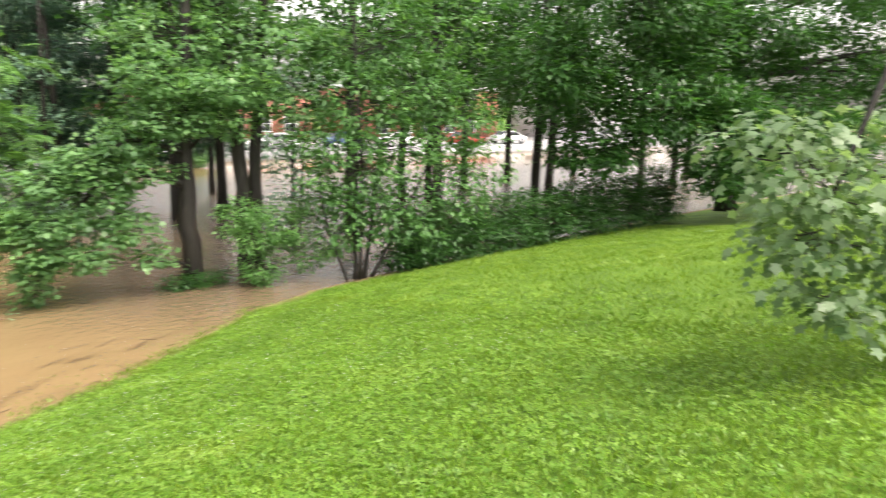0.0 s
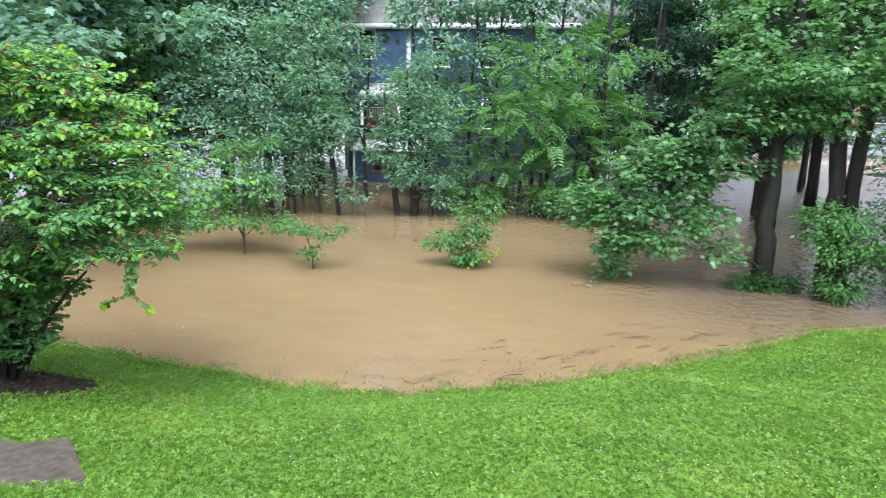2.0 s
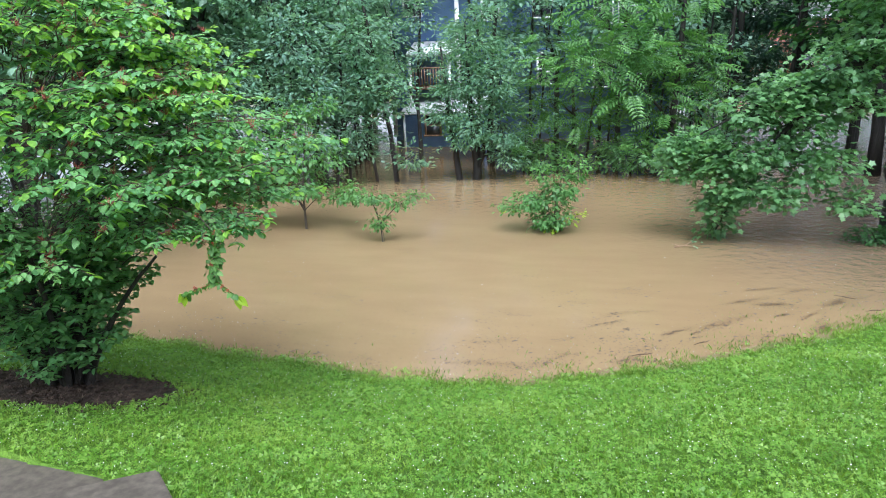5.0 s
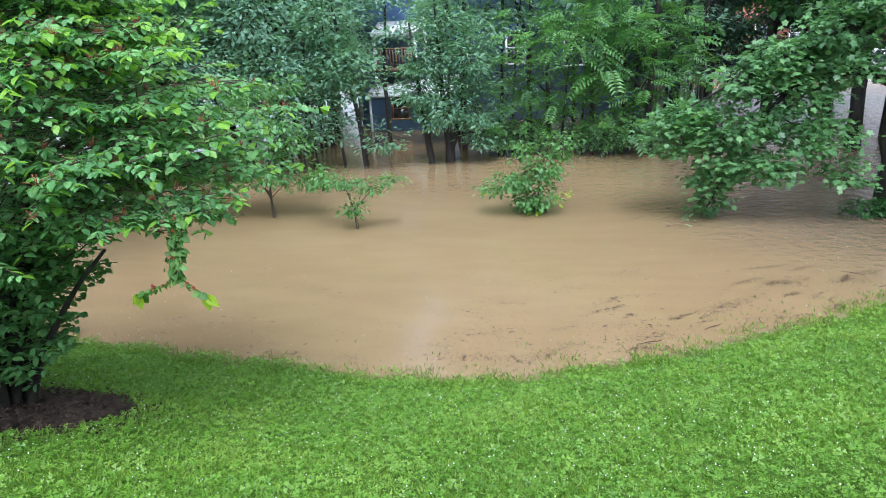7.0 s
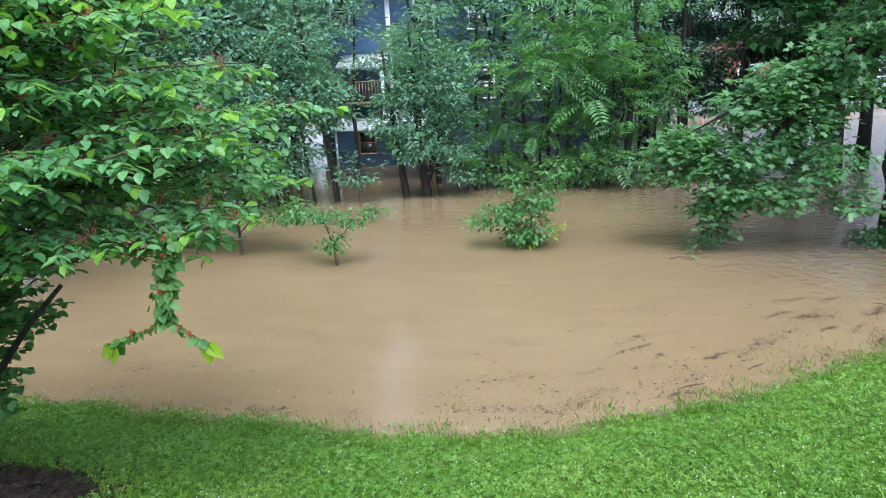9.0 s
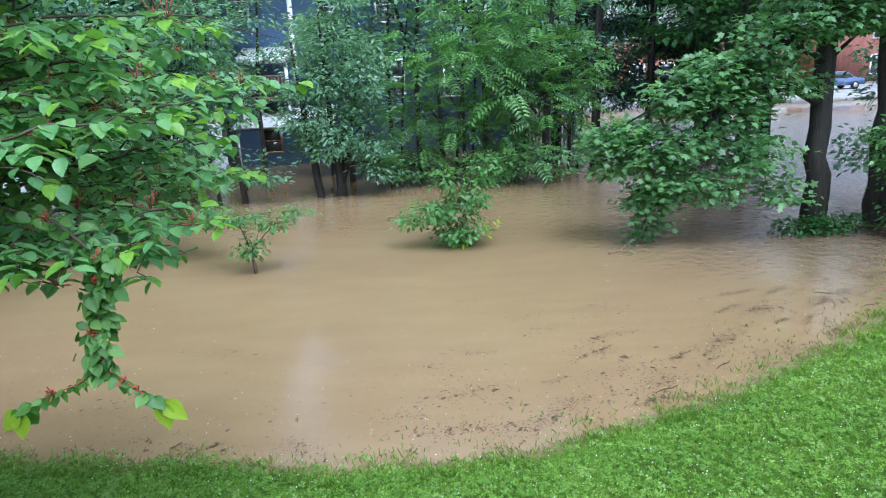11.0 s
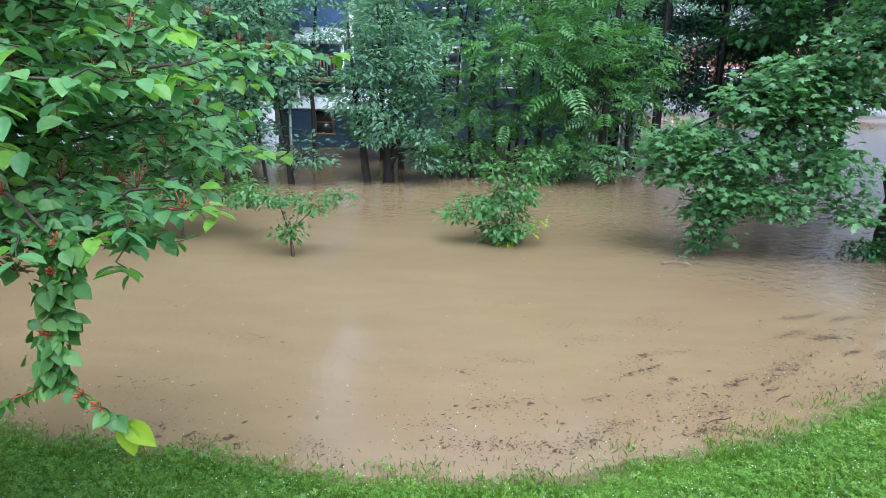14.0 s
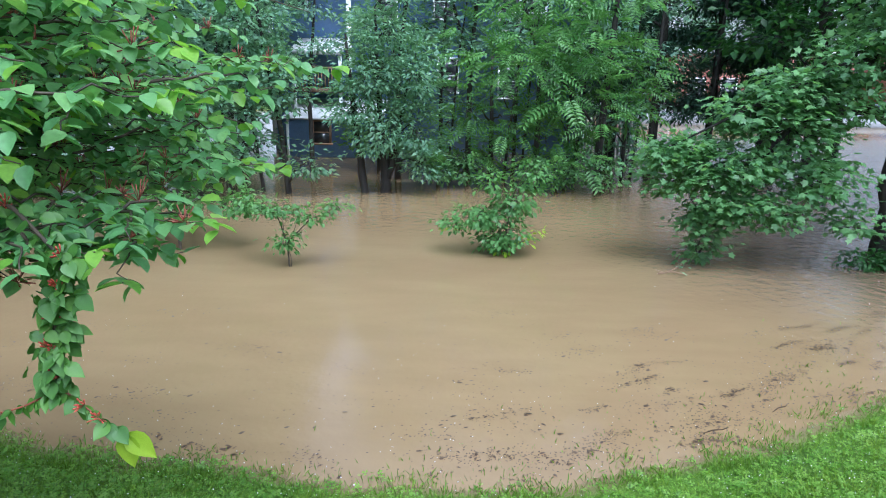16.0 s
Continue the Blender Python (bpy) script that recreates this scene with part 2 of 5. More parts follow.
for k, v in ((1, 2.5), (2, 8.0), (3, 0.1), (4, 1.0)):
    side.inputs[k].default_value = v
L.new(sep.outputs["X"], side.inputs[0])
shade_ripple = N.new("ShaderNodeMath")
shade_ripple.operation = "MULTIPLY"
L.new(stream.outputs[0], shade_ripple.inputs[0])
L.new(side.outputs[0], shade_ripple.inputs[1])
# The trees' shade and dark reflections, painted into the stream's base colour.
cur_shaded = mixc(N, L, c, (0.13, 0.095, 0.06), shade_ripple.outputs[0])
L.new(cur_shaded, b.inputs["Base Color"])
# Specular doubled in the stream to strengthen the bright sky's reflection.
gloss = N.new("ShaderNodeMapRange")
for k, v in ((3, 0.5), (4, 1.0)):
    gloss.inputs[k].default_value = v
L.new(shade_ripple.outputs[0], gloss.inputs[0])
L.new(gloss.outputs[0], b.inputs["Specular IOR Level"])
rip = noise_tex(N, L, 4.5, 6, stretch=(1.0, 0.9, 1))
rain = noise_tex(N, L, 9.0, 2)
h1 = N.new("ShaderNodeMath")
h1.operation = "MULTIPLY"
L.new(rip, h1.inputs[0])
L.new(shade_ripple.outputs[0], h1.inputs[1])
h2 = N.new("ShaderNodeMath")
h2.operation = "MULTIPLY_ADD"
h2.inputs[1].default_value = 0.035
L.new(rain, h2.inputs[0])
L.new(h1.outputs[0], h2.inputs[2])
bump(N, L, b, h2.outputs[0], 1.0, 0.085)

M_soil, N, L, b = shader("lawn_ground", 0.8, 0.25)
c = ramp(N, L, noise_tex(N, L, 1.2, 5), [(0.3, (0.075, 0.15, 0.016)), (0.55, (0.11, 0.21, 0.02)), (0.8, (0.17, 0.26, 0.035))])
c = mixc(N, L, c, ramp(N, L, noise_tex(N, L, 45, 4), [(0.3, (0.5, 0.52, 0.5)), (0.7, (1.15, 1.15, 1.1))]), 0.85, "MULTIPLY")
tc = N.new("ShaderNodeTexCoord")
sep = N.new("ShaderNodeSeparateXYZ")
L.new(tc.outputs["Object"], sep.inputs[0])
mud = N.new("ShaderNodeMapRange")
for k, v in ((1, 0.035), (2, 0.0)):
    mud.inputs[k].default_value = v
L.new(sep.outputs["Z"], mud.inputs[0])
c = mixc(N, L, c, (0.215, 0.15, 0.08), mud.outputs[0])
L.new(c, b.inputs["Base Color"])
bump(N, L, b, noise_tex(N, L, 60, 3), 0.8, 0.03)

# ---------------- ground and water ----------------
BANK = np.array([(-60, 17), (-25, 10), (-12, 7.6), (-5.3, 6.1), (-3.7, 5.82), (-2.7, 5.7), (-1.2, 5.45), (0.4, 5.15), (1.7, 5.45), (3.2, 6.05), (4.9, 6.95), (7.1, 8.4), (8.6, 9.85), (11, 11.0), (12.5, 11.35), (17, 12.3), (24, 13.4), (35, 15), (70, 20), (300, 40)], float)
_x = np.arange(-9, 13, 0.3)
_y = np.mean([np.interp(_x + o, BANK[:, 0], BANK[:, 1]) for o in np.linspace(-1.0, 1.0, 9)], axis=0)
_y += 0.05 * np.sin(_x * 2.9 + 0.5) + 0.035 * np.sin(_x * 6.3 + 1.2)
SHORE = np.vstack([BANK[BANK[:, 0] < -9.5], np.stack([_x, _y], -1), BANK[BANK[:, 0] > 13.5]])


def inland(x, y):
    """Signed distance from the waterline, positive on the lawn."""
    p = np.stack([np.asarray(x, float), np.asarray(y, float)], -1)
    best = np.full(p.shape[:-1], 1e9)
    for a, c in zip(SHORE[:-1], SHORE[1:]):
        u = np.clip(((p - a) @ (c - a)) / ((c - a) @ (c - a)), 0, 1)
        best = np.minimum(best, np.linalg.norm(p - a - u[..., None] * (c - a), axis=-1))
    side = np.interp(p[..., 0], SHORE[:, 0], SHORE[:, 1]) - p[..., 1]
    return np.where(side > 0, best, -best)


def height(x, y):
    x = np.asarray(x, float)
    y = np.asarray(y, float)
    d = inland(x, y)
    dd = np.clip(d, 0, 30)
    up = np.where(dd < 9, 0.315 * dd * (1 - np.exp(-(dd + 0.04) / 0.6)), 2.835 + 4.5 * (1 - np.exp(-(dd - 9) / 14))) * np.interp(x, [-8, 4, 14, 28, 60], [1, 1, 0.72, 0.42, 0.42])
    z = np.where(d > 0, up, np.maximum(0.3 * d * (1 - np.exp((np.minimum(d, 0) - 0.04) / 0.5)), -1.8))
    far = np.clip((y - 44 - 0.1 * np.abs(x - 20)) / 8, 0, 1)
    z = np.where(d < 0, z * (1 - far) + 0.28 * far, z)
    x, y = x - 0.1, y + 0.1
    rim = np.interp(x, [-4.4, -2.41, -1.1, -0.86, -0.6], [0.95, 0.74, 0.6, 0.445, 0.6])
    low = np.where(x > -2.6, -0.7 - 1.15 * (x + 2.6), -0.66 - 0.47 * (x + 2.62))
    steps = (y < 0.56 - 0.895 * (x + 0.6)) & (y < rim - 0.03) & (x > -4.4) & (y > low) & (y > -0.2 + 0.846 * (x - 0.35))
    x, y = x + 0.1, y - 0.1
    z = np.where(steps, np.minimum(z, 1.3), z)
    return z + 0.025 * np.sin(1.7 * x + 0.6 * y) * np.sin(1.3 * y - 0.5 * x) * (d > 0.3)


def grid_axis(lo, hi, a, b, step):
    mid = np.arange(a, b, step)
    left = a - np.geomspace(step, a - lo, 26)[::-1]
    right = b - step + np.geomspace(step, hi - b, 26)
    return np.concatenate([left, mid, right])


gx = grid_axis(-900, 900, -9, 26, 0.25)
gy = grid_axis(-900, 1500, -6, 14, 0.25)
gx = np.unique(np.round(np.concatenate([gx, np.arange(-4.8, 0.8, 0.07)]), 4))
gy = np.unique(np.round(np.concatenate([gy, np.arange(-1.3, 1.3, 0.05)]), 4))
X, Y = np.meshgrid(gx, gy)
V = np.stack([X, Y, height(X, Y)], -1).reshape(-1, 3)
idx = np.arange(len(V)).reshape(X.shape)
q = np.stack([idx[:-1, :-1], idx[:-1, 1:], idx[1:, 1:], idx[1:, :-1]], -1).reshape(-1, 4)
g = Geo()
g.add(V, np.vstack([q[:, [0, 1, 2]], q[:, [0, 2, 3]]]))
tagged(part("ground", g, M_soil, smooth=True), "sloping green lawn running down to flood water", "lawn", kind="structure")

g = Geo()
wx = np.linspace(-120, 140, 40)
wy = np.linspace(3, 60, 30)
X, Y = np.meshgrid(wx, wy)
V = np.stack([X, Y, np.zeros_like(X)], -1).reshape(-1, 3)
idx = np.arange(len(V)).reshape(X.shape)
q = np.stack([idx[:-1, :-1], idx[:-1, 1:], idx[1:, 1:], idx[1:, :-1]], -1).reshape(-1, 4)
g.add(V, np.vstack([q[:, [0, 1, 2]], q[:, [0, 2, 3]]]))
tagged(part("water", g, M_water, smooth=True), "muddy brown flood water covering the low ground", "flood water", kind="structure")

# ---------------- leaf shapes ----------------


def shape(v, f):
    return np.array(v, float), np.array(f, int)


_edge = [(0, 0, 0), (0.26, 0.14, 0.05), (0.36, 0.42, 0.06), (0.24, 0.76, 0.0), (0, 1, -0.16), (-0.24, 0.76, 0.0), (-0.36, 0.42, 0.06), (-0.26, 0.14, 0.05)]
BROAD = shape([(0, 0.45, -0.04)] + _edge, [(0, i + 1, (i + 1) % 8 + 1) for i in range(8)])
OVATE = shape([(0, 0, 0), (0, 0.52, -0.03), (0, 1, -0.15), (-0.27, 0.3, 0.05), (-0.23, 0.66, 0.01), (0.27, 0.3, 0.05), (0.23, 0.66, 0.01)],
              [(0, 1, 3), (1, 4, 3), (1, 2, 4), (1, 0, 5), (1, 5, 6), (2, 1, 6)])
SIMPLE = shape([(0, 0, 0), (-0.3, 0.48, 0.08), (0, 1, -0.06), (0.3, 0.48, 0.08)], [(0, 2, 1), (0, 3, 2)])
NARROW = shape([(0, 0, 0), (-0.19, 0.45, 0.06), (0, 1, -0.1), (0.19, 0.45, 0.06)], [(0, 2, 1), (0, 3, 2)])
_half = [(0.0, 0.0, 0.0), (0.42, 0.0, -0.03), (0.29, 0.27, 0.02), (0.6, 0.54, -0.05), (0.25, 0.63, 0.02), (0.0, 1.05, -0.08)]
_out = _half + [(-x, y, z) for x, y, z in _half[-2:0:-1]]
MAPLE = shape([(0, 0.4, 0.015)] + _out, [(0, i + 1, (i + 1) % len(_out) + 1) for i in range(len(_out))])
BLADE = shape([(-0.05, 0, 0), (0.05, 0, 0), (0.03, 0.6, 0.06), (0, 1, 0.28)], [(0, 1, 2), (0, 2, 3)])
CLOVER = shape([(0, 0, 0)] + [(r * math.cos(a), r * math.sin(a), 0.1) for k in range(3) for a, r in ((k * 2.094 - 0.55, 0.9), (k * 2.094 + 0.55, 0.9))],
               [(0, 2 * k + 1, 2 * k + 2) for k in range(3)])


def pinnate():
    v, f = [], []
    for i in range(7):
        for s in (-1, 1):
            y = 0.14 + i * 0.12
            w = 0.27 * (1 - 0.08 * abs(i - 3))
            z = -0.25 * y * y
            k = len(v)
            v += [(0, y, z), (s * w * 0.5, y + 0.09, z), (s * w, y + 0.1, z - 0.07), (s * w * 0.5, y - 0.01, z + 0.015)]
            f += [(k, k + 2, k + 1), (k, k + 3, k + 2)]
    k = len(v)
    v += [(-0.008, 0, 0), (0.008, 0, 0), (0, 1, -0.25)]
    f += [(k, k + 1, k + 2)]
    return shape(v, f)


PINNATE = pinnate()


def curve_pts(a, c, sag=0.0, n=6, wob=0.0):
    t = np.linspace(0, 1, n)[:, None]
    p = np.asarray(a) * (1 - t) + np.asarray(c) * t
    p[:, 2] += sag * (4 * t * (1 - t))[:, 0]
    p[1:-1] += wob * rng.standard_normal((n - 2, 3))
    return p


def spray(g, tw, center, src, shp, size, n, rad, droop, flat=0.35, twig=0.006):
    """A leafy twig end: a flattish spray of leaves around its tip."""
    out = norm((center - src) * np.array([1, 1, 0.4]))
    pos = center + rng.standard_normal((n, 3)) * np.array([rad, rad, rad * flat])
    ax = norm(pos - center + out * rad * 0.8) + np.array([0, 0, -droop]) + 0.35 * rng.standard_normal((n, 3))
    up = np.array([0, 0, 1.0]) + 0.35 * rng.standard_normal((n, 3)) + 0.3 * out
    g.leaves(shp, pos, ax, up, size * rng.uniform(0.65, 1.2, n))
    if twig:
        tw.tube(curve_pts(src, center, -0.05, 4), np.array([1.6, 1.3, 1, 0.5]) * twig, 3)


def tree(name, label, stems, boughs, shp, size, mat, per=34, rad=0.22, droop=0.35, bark=M_bark, category="tree", group="", sides=9, twig=0.006, fill=1.45):
    """stems: polylines of (x, y, z, radius). boughs: (x, y, z, rx, ry, rz, sprays)."""
    at = Vector(stems[0][0][:3])
    ob = thing(name, label, category, at, group)
    off = np.array(at)
    trunk, crown = Geo(), Geo()
    spine = []
    for st in stems:
        st = np.array(st, float)
        t = np.linspace(0, 1, len(st))
        tt = np.linspace(0, 1, max(7, 3 * len(st)))
        p = np.stack([np.interp(tt, t, st[:, k]) for k in range(3)], -1)
        r = np.interp(tt, t, st[:, 3])
        p[1:-1] += rng.standard_normal((len(p) - 2, 3)) * r[1:-1, None] * 0.18
        r[0] *= 1.2
        trunk.tube(p - off, r, sides, 0.06)
        spine.append(np.column_stack([p, r]))
    spine = np.vstack(spine)
    for bx, by, bz, rx, ry, rz, n in boughs:
        c0 = np.array([bx, by, bz])
        dist = np.linalg.norm((spine[:, :3] - c0) * np.array([1, 1, 1.0]) + np.array([0, 0, 0.6]), axis=1)
        s = spine[np.argmin(dist)]
        r0 = min(s[3] * 0.55, 0.02 + 0.02 * np.linalg.norm(s[:3] - c0))
        trunk.tube(curve_pts(s[:3], c0, 0.12, 6, 0.04) - off, np.linspace(r0, r0 * 0.35, 6), 5)
        n = int(n * fill)
        dirs = norm(rng.standard_normal((n, 3)))
        rr = rng.uniform(0.35, 1, n) ** 0.5
        tips = c0 + dirs * rr[:, None] * np.array([rx, ry, rz])
        tips[:, 2] = np.maximum(tips[:, 2], 0.06)
        for tip in tips:
            src = c0 + (tip - c0) * 0.25
            spray(crown, trunk, tip - off, src - off, shp, size, per, rad, droop, twig=twig)
    part("trunk", trunk, bark, ob, smooth=True)
    part("crown", crown, mat, ob, kind="stuff")
    return ob


# ---------------- trees standing in the flood ----------------
# big maple with a bough that droops into the water
tree("maple_tree", "tall maple with dark trunk and drooping boughs in flood water",
     [[(8.8, 13.3, -0.6, 0.29), (8.8, 13.3, 0.1, 0.26), (8.72, 13.3, 1.5, 0.22), (8.75, 13.35, 3.2, 0.20), (8.95, 13.4, 6, 0.16), (9.1, 13.5, 9.5, 0.08)],
      [(8.75, 13.3, 2.6, 0.10), (7.9, 13.1, 3.0, 0.085), (6.6, 12.9, 2.8, 0.06), (5.6, 12.8, 1.6, 0.035), (5.0, 12.84, 0.15, 0.015)],
      [(8.75, 13.3, 3.4, 0.07), (7.4, 12.6, 3.9, 0.05), (5.6, 12.6, 3.0, 0.03), (4.0, 12.8, 2.1, 0.012)]],
     [(7.3, 13.0, 3.1, 0.95, 0.8, 0.55, 26), (6.4, 12.9, 2.65, 1.0, 0.8, 0.5, 28), (5.5, 12.8, 2.0, 0.9, 0.7, 0.45, 24), (5.05, 12.8, 0.6, 0.3, 0.28, 0.5, 10), (5.3, 12.7, 1.25, 0.6, 0.5, 0.35, 13),
      (7.0, 12.7, 1.75, 0.8, 0.6, 0.4, 15), (6.2, 12.6, 1.15, 0.7, 0.5, 0.3, 10), (4.5, 12.9, 2.2, 0.55, 0.5, 0.25, 10), (4.0, 12.9, 2.05, 0.5, 0.4, 0.22, 8), (4.5, 12.8, 1.65, 0.5, 0.4, 0.25, 8), (7.2, 12.6, 3.9, 0.7, 0.6, 0.4, 13), (5.6, 12.6, 3.0, 0.7, 0.6, 0.35, 12), (6.3, 12.8, 3.4, 0.7, 0.6, 0.35, 13), (7.6, 12.5, 1.0, 0.45, 0.4, 0.25, 6),
      (8.2, 12.5, 4.4, 1.0, 0.8, 0.5, 22), (9.6, 12.6, 4.3, 1.1, 0.9, 0.5, 22), (7.9, 12.3, 5.3, 1.0, 0.8, 0.5, 18), (9.3, 12.2, 5.2, 1.1, 0.8, 0.5, 20), (8.8, 13.6, 6.3, 1.8, 1.5, 0.7, 28), (10.4, 13.6, 6.6, 1.3, 1.1, 0.7, 18), (9.6, 13.6, 7.9, 1.6, 1.5, 0.8, 22)],
     MAPLE, 0.13, M_maple, per=34, rad=0.2, droop=0.25)
tree("double_trunked_tree", "old tree with two fused dark trunks above flood water",
     [[(10.3, 13.6, -0.6, 0.25), (10.3, 13.6, 0.5, 0.22), (10.25, 13.6, 2.4, 0.19), (10.1, 13.7, 5.5, 0.15), (9.8, 13.9, 10, 0.08)],
      [(10.58, 13.7, -0.6, 0.24), (10.6, 13.7, 0.5, 0.21), (10.66, 13.7, 2.5, 0.18), (10.95, 13.8, 5.5, 0.14), (11.5, 13.9, 10, 0.07)]],
     [(10.1, 12.8, 5.1, 1.2, 0.9, 0.5, 18), (11.6, 12.9, 4.7, 1.2, 0.9, 0.5, 18), (10.9, 12.9, 6.3, 2.0, 1.4, 0.7, 26), (12.6, 13.4, 6.4, 1.3, 1.1, 0.7, 18), (10.8, 13.7, 8.5, 2.4, 2.0, 1.2, 30)],
     MAPLE, 0.16, M_maple, per=24, rad=0.24, sides=11)
tree("light_green_shrub", "light green shrub half under flood water", [[(10.2, 12.25, -0.4, 0.03), (10.25, 12.25, 0.6, 0.025), (10.4, 12.3, 1.6, 0.012)], [(10.25, 12.2, -0.4, 0.025), (10.7, 12.2, 0.8, 0.02), (11.3, 12.3, 1.7, 0.01)], [(10.2, 12.3, -0.4, 0.025), (9.9, 12.3, 0.8, 0.02), (9.6, 12.4, 1.7, 0.01)]],
     [(10.2, 12.2, 0.55, 0.5, 0.4, 0.5, 24), (10.1, 12.2, 1.3, 0.8, 0.6, 0.5, 28), (11.0, 12.2, 1.5, 0.8, 0.6, 0.55, 26), (9.6, 12.4, 1.75, 0.5, 0.5, 0.4, 14), (11.5, 12.2, 0.9, 0.6, 0.5, 0.6, 18), (10.0, 12.3, 2.0, 0.6, 0.5, 0.35, 14), (11.6, 12.3, 1.9, 0.7, 0.5, 0.4, 16), (12.1, 11.9, 1.1, 0.6, 0.5, 0.6, 18)],
     OVATE, 0.11, M_walnut, per=26, rad=0.17, category="shrub", bark=M_twig)
tree("bank_tree", "many-stemmed leafy tree on the bank at the water's edge",
     [[(12.6, 11.5, -0.1, 0.06), (12.7, 11.6, 1.5, 0.05), (12.9, 11.8, 4, 0.03)], [(12.85, 11.45, -0.1, 0.07), (13.2, 11.6, 1.5, 0.055), (13.7, 11.8, 4, 0.035)],
      [(12.4, 11.5, -0.1, 0.045), (11.9, 11.5, 1.2, 0.035), (11.6, 11.6, 2.6, 0.02)], [(13.1, 11.45, 0.0, 0.05), (13.8, 11.3, 1.3, 0.04), (14.8, 11.3, 3, 0.02)], [(12.7, 11.4, -0.1, 0.05), (12.8, 11.4, 3, 0.04), (12.9, 12, 7, 0.03)]],
     [(11.8, 11.7, 2.7, 0.8, 0.6, 0.7, 22), (11.9, 12.0, 3.7, 0.8, 0.7, 0.6, 22), (12.2, 11.3, 1.6, 1.0, 0.7, 0.8, 34), (13.2, 11.2, 1.9, 1.1, 0.7, 0.9, 40), (14.4, 11.2, 1.8, 1.1, 0.8, 1.1, 42), (15.6, 11.2, 2.2, 1.1, 0.8, 1.3, 42), (12.5, 11.4, 3.2, 1.2, 0.9, 0.9, 44), (13.9, 11.4, 3.5, 1.3, 1.0, 0.9, 46), (15.6, 11.4, 4.4, 1.4, 1.0, 1.2, 44), (12.9, 11.6, 4.8, 1.5, 1.2, 0.9, 46), (14.6, 11.6, 5.2, 1.5, 1.2, 1.1, 44), (13.4, 11.8, 6.5, 1.9, 1.5, 1.2, 50), (15.6, 11.8, 6.8, 1.6, 1.4, 1.2, 40), (13.6, 12, 8.4, 2.0, 1.6, 1.3, 40), (17.0, 11.6, 3.4, 1.0, 0.8, 1.6, 34)],
     OVATE, 0.17, M_bank, per=19, rad=0.24, fill=1.0)
tree("trunk_brush", "tangled brush caught at the foot of the maple", [[(8.5, 13.0, -0.2, 0.02), (8.2, 12.9, 0.3, 0.01)]],
     [(8.25, 12.9, 0.15, 0.45, 0.3, 0.14, 16), (8.8, 12.85, 0.2, 0.4, 0.25, 0.2, 16), (9.2, 13.0, 0.2, 0.35, 0.25, 0.2, 10)], OVATE, 0.1, M_hedge, per=20, rad=0.14, category="brush", bark=M_twig)
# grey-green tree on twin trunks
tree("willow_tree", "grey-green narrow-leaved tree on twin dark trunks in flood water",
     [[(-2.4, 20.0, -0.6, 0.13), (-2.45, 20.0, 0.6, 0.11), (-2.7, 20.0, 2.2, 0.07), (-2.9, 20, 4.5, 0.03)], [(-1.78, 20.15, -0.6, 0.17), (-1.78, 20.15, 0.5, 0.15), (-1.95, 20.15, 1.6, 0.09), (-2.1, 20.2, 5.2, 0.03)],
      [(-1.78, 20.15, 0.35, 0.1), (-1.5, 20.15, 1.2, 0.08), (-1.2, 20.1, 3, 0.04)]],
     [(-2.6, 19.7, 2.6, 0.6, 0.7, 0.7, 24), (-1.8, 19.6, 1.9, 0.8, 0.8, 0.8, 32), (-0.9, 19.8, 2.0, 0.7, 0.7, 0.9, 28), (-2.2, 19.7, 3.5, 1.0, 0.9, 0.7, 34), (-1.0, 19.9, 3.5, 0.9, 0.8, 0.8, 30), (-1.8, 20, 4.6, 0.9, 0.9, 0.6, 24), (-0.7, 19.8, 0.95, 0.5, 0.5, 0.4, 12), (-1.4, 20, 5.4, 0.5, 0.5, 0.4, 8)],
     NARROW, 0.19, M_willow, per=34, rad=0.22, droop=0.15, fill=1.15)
tree("walnut_tree", "bright green walnut with feathery compound leaves",
     [[(4.73, 21.8, -0.6, 0.14), (4.7, 21.8, 1.5, 0.12), (4.9, 21.8, 4.5, 0.09), (5.0, 21.8, 9, 0.04)], [(4.75, 21.7, 1.6, 0.05), (3.4, 20.8, 3.2, 0.03), (2.2, 20.2, 3.9, 0.015)]],
     [(1.7, 20.0, 3.9, 1.1, 0.8, 0.6, 26), (2.9, 20.2, 4.3, 1.1, 0.9, 0.7, 28), (4.3, 20.5, 4.4, 1.2, 0.9, 0.8, 28), (5.4, 21.0, 3.6, 1.0, 0.9, 0.7, 20), (3.4, 20.2, 3.2, 1.2, 0.7, 0.5, 20), (4.6, 20.8, 5.8, 1.6, 1.2, 0.8, 26), (2.6, 20.6, 5.6, 1.3, 1.0, 0.7, 20), (4.6, 20.6, 2.2, 0.9, 0.7, 0.5, 14)],
     PINNATE, 0.9, M_walnut, per=3, rad=0.4, droop=0.1, fill=0.62)
